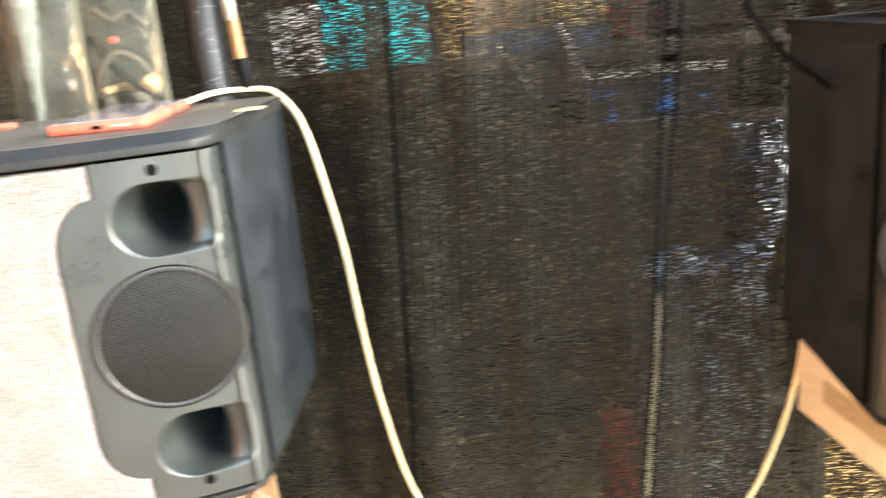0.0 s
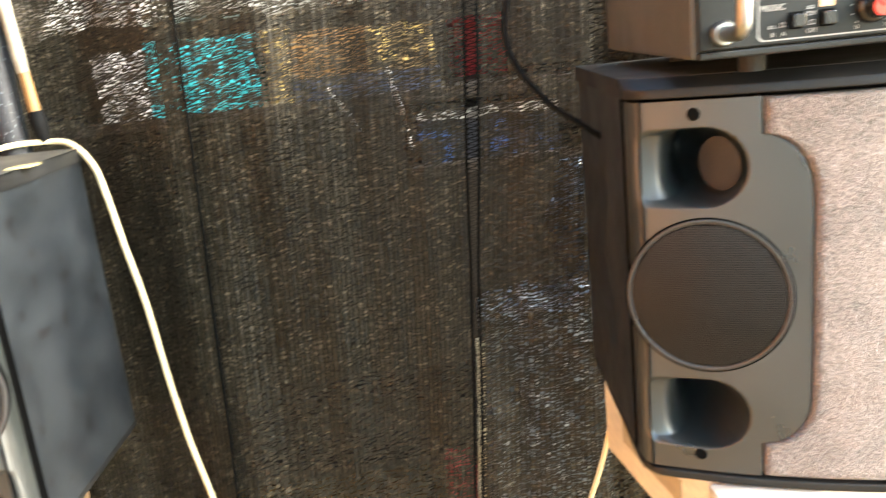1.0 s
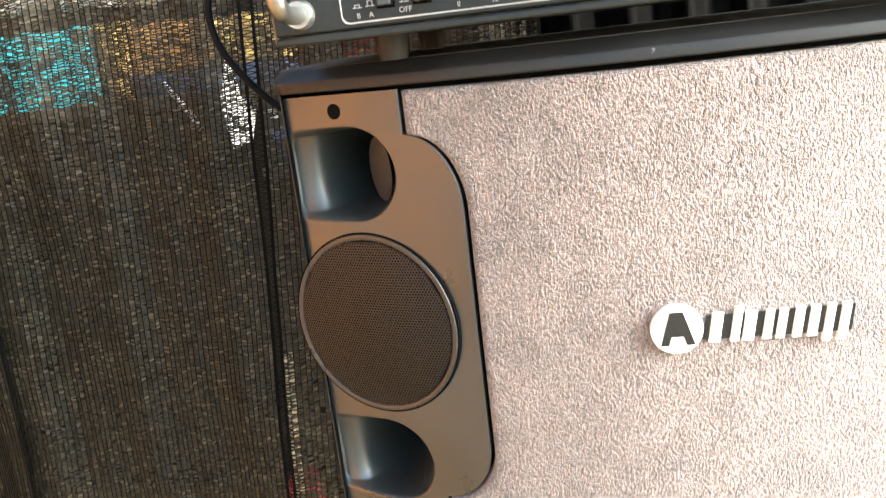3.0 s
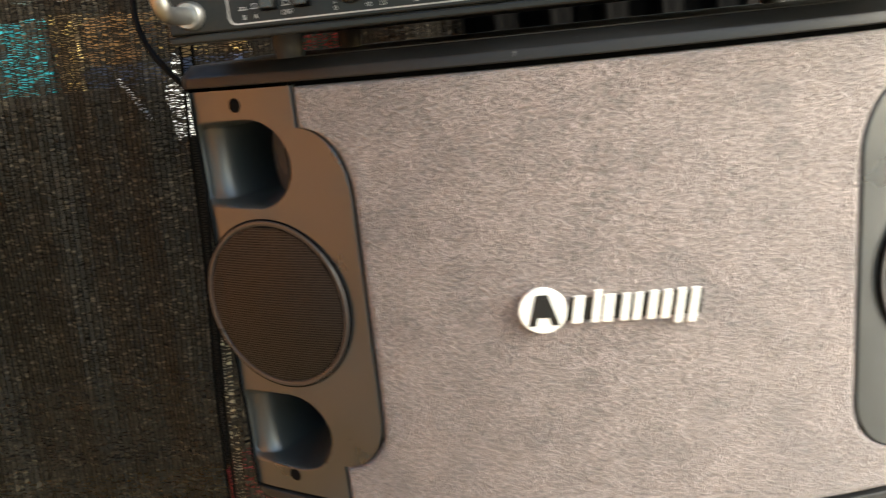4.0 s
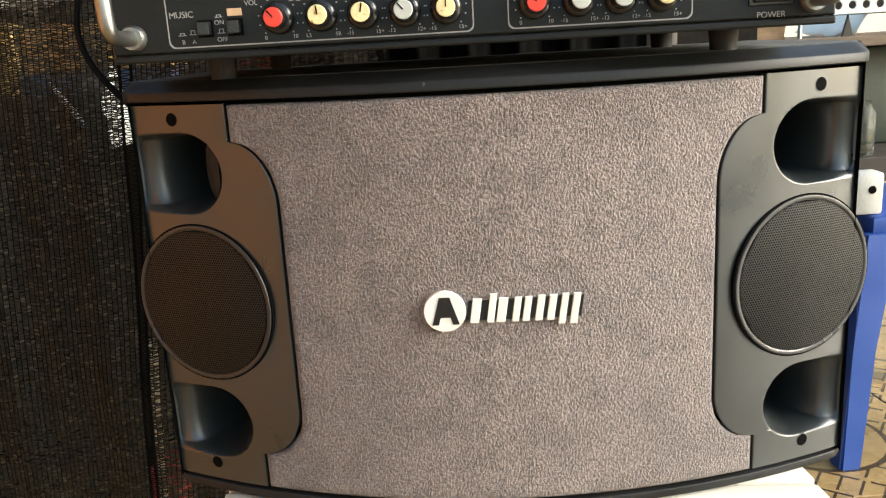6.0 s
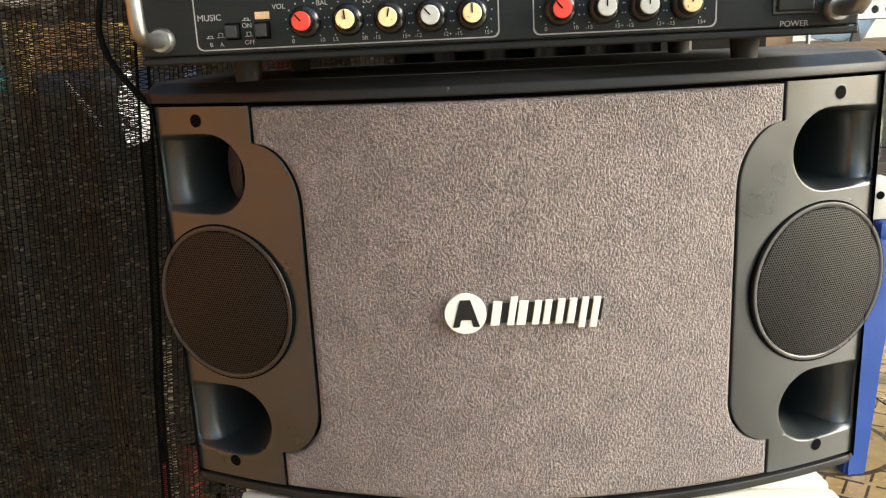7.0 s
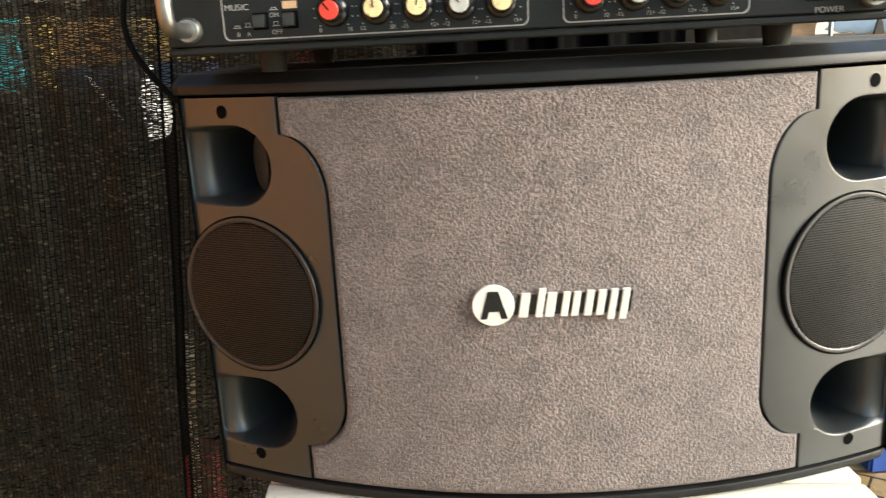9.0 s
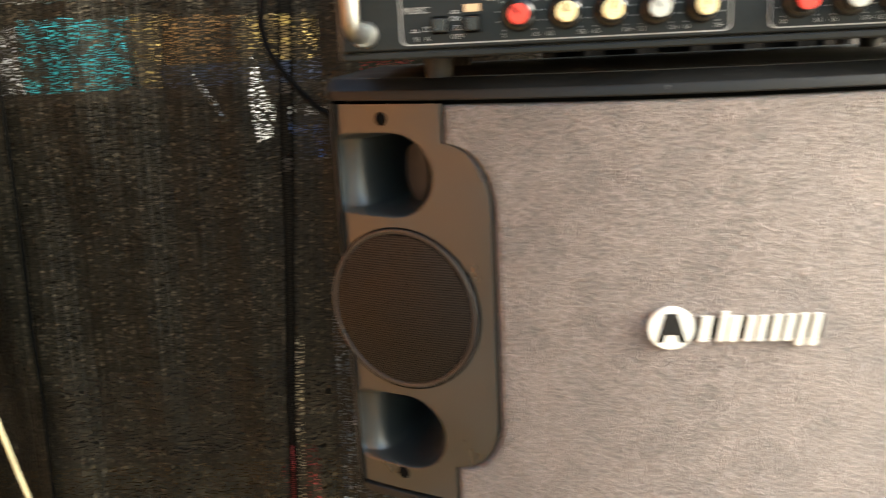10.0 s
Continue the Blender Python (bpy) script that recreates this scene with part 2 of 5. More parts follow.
def cloth_material():
    """Mauve-grey pebbled upholstery: short upright fibres, soft mottling, shade painted into the pits."""
    m = material("mauve_grey_pebbled_cloth", (0.224, 0.178, 0.160), 0.42, vary=0.0, bump=0, spec=0.5, rough_vary=0.05)
    nt = m.node_tree
    bsdf = nt.nodes["Principled BSDF"]
    tex = nt.nodes.new("ShaderNodeTexCoord")
    squeeze = nt.nodes.new("ShaderNodeMapping")
    squeeze.inputs["Scale"].default_value = (1.0, 1.0, 0.72)
    nt.links.new(tex.outputs["Object"], squeeze.inputs[0])
    grain = nt.nodes.new("ShaderNodeTexNoise")
    grain.inputs["Scale"].default_value, grain.inputs["Detail"].default_value, grain.inputs["Roughness"].default_value = 640.0, 2.0, 0.6
    fibre = nt.nodes.new("ShaderNodeTexNoise")
    fibre.inputs["Scale"].default_value, fibre.inputs["Detail"].default_value = 1500.0, 2.0
    for n in (grain, fibre):
        nt.links.new(squeeze.outputs[0], n.inputs["Vector"])
    blotch = nt.nodes.new("ShaderNodeTexNoise")
    blotch.inputs["Scale"].default_value, blotch.inputs["Detail"].default_value = 26.0, 2.0
    nt.links.new(tex.outputs["Object"], blotch.inputs["Vector"])
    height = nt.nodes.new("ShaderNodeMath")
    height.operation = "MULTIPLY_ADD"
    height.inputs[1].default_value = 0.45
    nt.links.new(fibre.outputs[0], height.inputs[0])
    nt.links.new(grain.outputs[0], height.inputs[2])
    # colour follows the bump height: pits painted darker as shade, pebbles lighter
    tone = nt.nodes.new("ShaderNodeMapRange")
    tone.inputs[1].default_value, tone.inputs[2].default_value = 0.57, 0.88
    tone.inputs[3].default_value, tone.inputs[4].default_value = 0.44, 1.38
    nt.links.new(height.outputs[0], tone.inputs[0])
    soft = nt.nodes.new("ShaderNodeMapRange")
    soft.inputs[1].default_value, soft.inputs[2].default_value = 0.35, 0.65
    soft.inputs[3].default_value, soft.inputs[4].default_value = 0.92, 1.08
    nt.links.new(blotch.outputs[0], soft.inputs[0])
    turn = nt.nodes.new("ShaderNodeMapping")
    turn.inputs["Rotation"].default_value = (0, radians(45), 0)
    turn.inputs["Scale"].default_value = (1.0, 0.0, 1.0)
    nt.links.new(tex.outputs["Object"], turn.inputs[0])
    diamonds = nt.nodes.new("ShaderNodeTexVoronoi")
    diamonds.distance = "CHEBYCHEV"
    diamonds.inputs["Scale"].default_value, diamonds.inputs["Randomness"].default_value = 58.0, 0.30
    nt.links.new(turn.outputs[0], diamonds.inputs["Vector"])
    shade = nt.nodes.new("ShaderNodeMapRange")
    shade.inputs[1].default_value, shade.inputs[2].default_value = 0.34, 0.50
    shade.inputs[3].default_value, shade.inputs[4].default_value = 0.86, 1.03
    nt.links.new(diamonds.outputs["Color"], shade.inputs[0])
    patch = nt.nodes.new("ShaderNodeMath")
    patch.operation = "MULTIPLY"
    nt.links.new(soft.outputs[0], patch.inputs[0])
    nt.links.new(shade.outputs[0], patch.inputs[1])
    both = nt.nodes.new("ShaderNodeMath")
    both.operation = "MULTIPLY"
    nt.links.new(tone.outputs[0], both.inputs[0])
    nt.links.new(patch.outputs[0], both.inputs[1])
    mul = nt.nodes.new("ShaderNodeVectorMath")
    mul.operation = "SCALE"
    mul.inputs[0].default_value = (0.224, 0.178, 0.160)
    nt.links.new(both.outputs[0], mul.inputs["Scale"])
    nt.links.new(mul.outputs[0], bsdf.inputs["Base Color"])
    b = nt.nodes.new("ShaderNodeBump")
    b.inputs["Strength"].default_value, b.inputs["Distance"].default_value = 1.0, 0.0042
    nt.links.new(height.outputs[0], b.inputs["Height"])
    nt.links.new(b.outputs[0], bsdf.inputs["Normal"])
    bsdf.inputs["Sheen Weight"].default_value = 0.25
    return m


def clear_material():
    m = bpy.data.materials.new("clear_crinkled_plastic")
    m.use_nodes = True
    nt = m.node_tree
    bsdf = nt.nodes["Principled BSDF"]
    bsdf.inputs["Base Color"].default_value = (0.56, 0.57, 0.48, 1)
    bsdf.inputs["Roughness"].default_value = 0.10
    bsdf.inputs["Transmission Weight"].default_value = 0.96
    bsdf.inputs["IOR"].default_value = 1.16
    n = nt.nodes.new("ShaderNodeTexNoise")
    n.inputs["Scale"].default_value = 45
    tex = nt.nodes.new("ShaderNodeTexCoord")
    nt.links.new(tex.outputs["Object"], n.inputs["Vector"])
    b = nt.nodes.new("ShaderNodeBump")
    b.inputs["Strength"].default_value, b.inputs["Distance"].default_value = 0.5, 0.01
    nt.links.new(n.outputs[0], b.inputs["Height"])
    nt.links.new(b.outputs[0], bsdf.inputs["Normal"])
    return m


def tile_material():
    """Glazed ochre floor tile with its printed dark dashes and arcs."""
    m = material("ochre_glazed_tile", (0.36, 0.235, 0.095), 0.28, vary=0.22, fine=60, coarse=9, bump=0.05, per_object=0.12)
    nt = m.node_tree
    bsdf = nt.nodes["Principled BSDF"]
    colour = bsdf.inputs["Base Color"].links[0].from_socket
    tex = nt.nodes.new("ShaderNodeTexCoord")

    def lines(angle, scale, width, gap):
        turn = nt.nodes.new("ShaderNodeMapping")
        turn.inputs["Rotation"].default_value = (0, 0, radians(angle))
        nt.links.new(tex.outputs["Object"], turn.inputs[0])
        split = nt.nodes.new("ShaderNodeSeparateXYZ")
        nt.links.new(turn.outputs[0], split.inputs[0])
        outs = []
        for axis, s, w in ((0, scale, width), (1, scale * 0.55, gap)):
            k = nt.nodes.new("ShaderNodeMath")
            k.operation = "MULTIPLY"
            k.inputs[1].default_value = s
            nt.links.new(split.outputs[axis], k.inputs[0])
            fr = nt.nodes.new("ShaderNodeMath")
            fr.operation = "FRACT"
            nt.links.new(k.outputs[0], fr.inputs[0])
            lt = nt.nodes.new("ShaderNodeMath")
            lt.operation = "LESS_THAN"
            lt.inputs[1].default_value = w
            nt.links.new(fr.outputs[0], lt.inputs[0])
            outs.append(lt)
        both = nt.nodes.new("ShaderNodeMath")
        both.operation = "MULTIPLY"
        nt.links.new(outs[0].outputs[0], both.inputs[0])
        nt.links.new(outs[1].outputs[0], both.inputs[1])
        return both.outputs[0]

    dashes = nt.nodes.new("ShaderNodeMath")
    dashes.operation = "MAXIMUM"
    nt.links.new(lines(38, 30.0, 0.14, 0.80), dashes.inputs[0])
    nt.links.new(lines(-52, 17.0, 0.10, 0.84), dashes.inputs[1])
    dash = dashes.outputs[0]
    length = nt.nodes.new("ShaderNodeVectorMath")
    length.operation = "LENGTH"
    nt.links.new(tex.outputs["Object"], length.inputs[0])
    ring = nt.nodes.new("ShaderNodeMath")
    ring.operation = "COMPARE"
    ring.inputs[1].default_value, ring.inputs[2].default_value = 0.120, 0.005
    nt.links.new(length.outputs["Value"], ring.inputs[0])
    most = nt.nodes.new("ShaderNodeMath")
    most.operation = "MAXIMUM"
    nt.links.new(dash, most.inputs[0])
    nt.links.new(ring.outputs[0], most.inputs[1])
    inside = nt.nodes.new("ShaderNodeMath")
    inside.operation = "GREATER_THAN"
    inside.inputs[1].default_value = 0.1145
    nt.links.new(length.outputs["Value"], inside.inputs[0])
    keep = nt.nodes.new("ShaderNodeMath")
    keep.operation = "MULTIPLY"
    nt.links.new(most.outputs[0], keep.inputs[0])
    nt.links.new(inside.outputs[0], keep.inputs[1])
    mix = nt.nodes.new("ShaderNodeMix")
    mix.data_type = "RGBA"
    nt.links.new(keep.outputs[0], mix.inputs[0])
    nt.links.new(colour, mix.inputs[6])
    mix.inputs[7].default_value = (0.055, 0.035, 0.018, 1)
    nt.links.new(mix.outputs[2], bsdf.inputs["Base Color"])
    return m


CLOTH = cloth_material()
CLEAR = clear_material()
TILE = tile_material()


# ---- building helpers ----
def thing(name, m, label, category, group="", kind=""):
    ob = new(name)
    ob.matrix_world = m
    ob.empty_display_size = 0.05
    return tagged(ob, label, category, group, kind)


def mesh_part(name, verts, faces, mat, parent=None, label="", smooth=False):
    me = bpy.data.meshes.new(name)
    me.from_pydata([tuple(v) for v in verts], [], faces)
    me.materials.append(mat)
    if smooth:
        me.polygons.foreach_set("use_smooth", [True] * len(me.polygons))
    me.update()
    ob = new(name, me)
    ob.parent = parent
    return tagged(ob, label)


def part(name, bm, mat, parent=None, label="", smooth=False):
    bmesh.ops.recalc_face_normals(bm, faces=bm.faces[:])
    me = bpy.data.meshes.new(name)
    bm.to_mesh(me)
    bm.free()
    me.materials.append(mat)
    if smooth:
        me.polygons.foreach_set("use_smooth", [True] * len(me.polygons))
        me.set_sharp_from_angle(angle=radians(38))
    ob = new(name, me)
    ob.parent = parent
    return tagged(ob, label)


def box(x0, x1, y0, y1, z0, z1, bevel=0.002, seg=2):
    bm = bmesh.new()
    bmesh.ops.create_cube(bm, size=1, matrix=Matrix.LocRotScale(((x0 + x1) / 2, (y0 + y1) / 2, (z0 + z1) / 2), None, (x1 - x0, y1 - y0, z1 - z0)))
    if bevel:
        bmesh.ops.bevel(bm, geom=bm.edges[:], offset=bevel, segments=seg, profile=0.5, affect="EDGES")
    return bm


def prism(outline, z0, z1, bevel_top=0.0, bevel_bottom=0.0, seg=3):
    bm = bmesh.new()
    low = [bm.verts.new((x, y, z0)) for x, y in outline]
    high = [bm.verts.new((x, y, z1)) for x, y in outline]
    n = len(outline)
    bm.faces.new(low[::-1])
    bm.faces.new(high)
    for i in range(n):
        bm.faces.new((low[i], low[(i + 1) % n], high[(i + 1) % n], high[i]))
    bm.normal_update()
    for ring, off in ((high, bevel_top), (low, bevel_bottom)):
        if off:
            keep = set(ring)
            edges = [e for e in bm.edges if e.verts[0] in keep and e.verts[1] in keep]
            bmesh.ops.bevel(bm, geom=edges, offset=off, segments=seg, profile=0.5, affect="EDGES")
    return bm


def lathe(profile, seg=48, m=Matrix(), caps=True):
    """Rings of (radius, height) about the local z axis."""
    bm = bmesh.new()
    rings = []
    for r, h in profile:
        rings.append([bm.verts.new(m @ Vector((r * math.cos(2 * math.pi * i / seg), r * math.sin(2 * math.pi * i / seg), h))) for i in range(seg)])
    for a, b in zip(rings, rings[1:]):
        for i in range(seg):
            bm.faces.new((a[i], a[(i + 1) % seg], b[(i + 1) % seg], b[i]))
    if caps:
        bm.faces.new(rings[0][::-1])
        bm.faces.new(rings[-1])
    return bm


def smooth_path(points, steps=10):
    pts = [Vector(p) for p in points]
    pts = [pts[0] * 2 - pts[1]] + pts + [pts[-1] * 2 - pts[-2]]
    out = []
    for i in range(1, len(pts) - 2):
        a, b, c, d = pts[i - 1:i + 3]
        for k in range(steps):
            t = k / steps
            out.append(0.5 * ((2 * b) + (c - a) * t + (2 * a - 5 * b + 4 * c - d) * t * t + (3 * b - a - 3 * c + d) * t ** 3))
    out.append(pts[-2])
    return out


def tube(points, radius, seg=10, steps=10):
    path = smooth_path(points, steps)
    bm = bmesh.new()
    rings = []
    side = Vector((0.3, 1, 0.2))
    for i, p in enumerate(path):
        d = (path[min(i + 1, len(path) - 1)] - path[max(i - 1, 0)]).normalized()
        side = (side - d * side.dot(d)).normalized()
        up = d.cross(side)
        rings.append([bm.verts.new(p + radius * (side * math.cos(2 * math.pi * k / seg) + up * math.sin(2 * math.pi * k / seg))) for k in range(seg)])
    for a, b in zip(rings, rings[1:]):
        for k in range(seg):
            bm.faces.new((a[k], a[(k + 1) % seg], b[(k + 1) % seg], b[k]))
    bm.faces.new(rings[0][::-1])
    bm.faces.new(rings[-1])
    return bm


def lettering(name, text, size, m, mat, parent):
    """Raised print in the built-in font, centred on the pose m."""
    curve = bpy.data.curves.new(name, "FONT")
    curve.body, curve.size, curve.align_x, curve.align_y, curve.extrude = text, size, "CENTER", "CENTER", 0.00012
    tmp = bpy.data.objects.new(name, curve)
    scene.collection.objects.link(tmp)
    me = bpy.data.meshes.new_from_object(tmp.evaluated_get(bpy.context.evaluated_depsgraph_get()))
    bpy.data.objects.remove(tmp)
    bpy.data.curves.remove(curve)
    me.materials.clear()
    me.materials.append(mat)
    me.name = name
    ob = new(name, me)
    ob.parent = parent
    ob.matrix_basis = m
    return ob


# ---- the setting ----
def grid_floor():
    ground = mesh_part("ground", [(-400, -400, -0.03), (400, -400, -0.03), (400, 400, -0.03), (-400, 400, -0.03)], [(0, 1, 2, 3)], EARTH)
    tagged(ground, "dusty pale concrete ground outside the stall", "ground", kind="structure")
    floor = part("floor", box(-2.6, 4.2, -2.6, 4.2, -0.029, -0.004, 0), GROUT)
    tagged(floor, "floor of ochre glazed tiles with dark joints", "floor", kind="structure")
    return floor


floor = grid_floor()

wall_back = part("wall_back", box(-1.5, 1.25, 1.60, 1.70, 0.0, 2.0, 0), DARK_TARP)
tagged(wall_back, "dark brown tarpaulin screen behind the net", "wall", kind="structure")
wall_left = part("wall_left", box(-1.5, -1.4, -1.8, 1.59, 0.0, 2.0, 0), BROWN_PLASTER)
tagged(wall_left, "plain brown painted wall", "wall", kind="structure")
# unseen roof, added to block sky and sun over the left part
ceiling = part("ceiling", box(-1.5, 0.12, -1.6, 0.70, 2.0, 2.04, 0), ROOF)
tagged(ceiling, "added unseen brown roof sheet that holds back light", "ceiling", kind="structure")
# unseen post, added only to carry that roof
post = part("post", lathe([(0.02, 0.0), (0.02, 2.0)], 16, pose(0.09, -1.55, 0)), STEEL_WHITE)
tagged(post, "added unseen pale steel post under the roof sheet", "post", kind="structure")
wall_far = part("wall_far", box(0.9, 4.6, 3.6, 3.7, 0.0, 2.4, 0), PLASTER)
tagged(wall_far, "plain cream plaster wall in daylight", "wall", kind="structure")

# ---- the loudspeakers ----
BOW, HOLE_U = 0.0455, 0.2203
DEEP = 0.255


def front(u):
    return -BOW * (1 - (u / HOLE_U) ** 2)


def cloth_edge(h):
    """Half width of the cloth field at height h."""
    if h < 0.0455:
        return 0.1785
    if h < 0.0825:
        return 0.1785 - 0.0316 * math.sqrt(max(0, 1 - ((0.0825 - h) / 0.037) ** 2))
    if h < 0.232:
        return 0.1469
    if h < 0.2765:
        return 0.1780 - 0.0311 * math.sqrt(max(0, 1 - ((h - 0.232) / 0.0445) ** 2))
    return 0.1780


PORT_R, PORT_U, PORT_OUT = 0.0287, 0.2150, 0.2582


def port_depth(u, h, hc):
    dz = abs(h - hc)
    if dz > PORT_R + 0.002 or u < PORT_U - PORT_R - 0.002:
        return 0.0
    if u < PORT_U:
        d = PORT_R - math.hypot(u - PORT_U, dz)
        edge = d
    else:
        d = PORT_R - dz
        c = 0.011
        qx, qz = u - (PORT_OUT - c), dz - (PORT_R - c)
        edge = c - math.hypot(max(qx, 0), max(qz, 0)) if qx > 0 or qz > 0 else c + min(-qx, -qz)
    if d <= 0 or edge <= 0:
        return 0.0
    w = math.sqrt(max(0, 1 - (1 - min(1, d / PORT_R)) ** 2)) * min(1, 0.02 + edge / 0.0052)
    t = min(1, max(0, (PORT_OUT - u) / (PORT_OUT - 0.186)))
    k = min(1, max(0, (t - 0.16) / 0.78))
    return (0.003 + 0.028 * t + 0.115 * k ** 3 * (6 * k * k - 15 * k + 10)) * w


def end_panel(side, parent):
    rows, cols = 460, 190
    h0, h1, ue = 0.0182, 0.3022, 0.2603
    verts, faces = [], []
    for j in range(rows + 1):
        h = h0 + (h1 - h0) * j / rows
        ub = cloth_edge(h) + 0.0006
        for i in range(-1, cols + 2):
            s = min(1, max(0, i / cols))
            u = ub + (ue - ub) * s
            v = front(u) + port_depth(u, h, 0.2545) + port_depth(u, h, 0.0658)
            if u > 0.2525:
                v += 0.009 * ((u - 0.2525) / 0.0078) ** 2.2
            v += 0.0005 * max(0, 1 - (u - ub) / 0.0010) ** 2
            if i < 0:
                v += 0.013
            if i > cols:
                v += 0.012
            verts.append((side * u, v, h))
    n = cols + 3
    for j in range(rows):
        for i in range(n - 1):
            a, b, c, d = j * n + i, j * n + i + 1, (j + 1) * n + i + 1, (j + 1) * n + i
            faces.append((a, b, c, d) if side > 0 else (d, c, b, a))
    ob = mesh_part("end_panel", verts, faces, PLASTIC, parent, "moulded black plastic end with two bass ports", smooth=True)
    return ob


def perforated_disc(radius, pitch, dome):
    """A domed steel sheet, hexagonal cells each with a six-sided hole."""
    verts, faces, index = [], [], {}

    def vert(x, y):
        key = (round(x * 1e6), round(y * 1e6))
        if key not in index:
            r2 = (x * x + y * y) / radius ** 2
            index[key] = len(verts)
            verts.append((x, y, dome * (1 - min(1, r2))))
        return index[key]

    dy = pitch * math.sqrt(3) / 2
    rr = pitch / math.sqrt(3)
    hole = pitch * 0.36
    for j in range(-int(radius / dy) - 1, int(radius / dy) + 2):
        for i in range(-int(radius / pitch) - 2, int(radius / pitch) + 2):
            cx, cy = (i + 0.5 * (j % 2)) * pitch, j * dy
            if math.hypot(cx, cy) > radius - pitch * 0.3:
                continue
            outer = [vert(round(cx + rr * math.cos(math.pi / 6 + k * math.pi / 3), 6), round(cy + rr * math.sin(math.pi / 6 + k * math.pi / 3), 6)) for k in range(6)]
            inner = [vert(cx + hole * math.cos(math.pi / 6 + k * math.pi / 3), cy + hole * math.sin(math.pi / 6 + k * math.pi / 3)) for k in range(6)]
            for k in range(6):
                faces.append((outer[k], outer[(k + 1) % 6], inner[(k + 1) % 6], inner[k]))
    return verts, faces


GRILLE = perforated_disc(0.0546, 0.00195, 0.0034)


def plate_outline(push, half=0.2622):
    us = [half * math.sin(math.pi / 2 * (i / 40 - 1)) for i in range(81)]
    pts = [(u, front(u) - push + 0.010 * max(0, (abs(u) - half + 0.012) / 0.012) ** 2) for u in us]
    return pts + [(half + 0.0010, 0.040), (half + 0.0010, DEEP), (-half - 0.0010, DEEP), (-half - 0.0010, 0.040)]


def lid_plate():
    """The cabinet's top: an upright front edge, then a face sloping back to the flat top."""
    bm = bmesh.new()
    rings = []
    for push, z in ((0.0035, 0.3046), (0.0045, 0.3054), (0.0045, 0.3106), (0.0040, 0.3113), (0.0030, 0.3119), (-0.0110, 0.3172), (-0.0130, 0.3178), (-0.0150, 0.3180)):
        rings.append([bm.verts.new((x, y, z)) for x, y in plate_outline(push)])
    n = len(rings[0])
    for a, b in zip(rings, rings[1:]):
        for i in range(n):
            bm.faces.new((a[i], a[(i + 1) % n], b[(i + 1) % n], b[i]))
    bm.faces.new(rings[0][::-1])
    bm.faces.new(rings[-1])
    bmesh.ops.remove_doubles(bm, verts=bm.verts[:], dist=1e-6)
    return bm


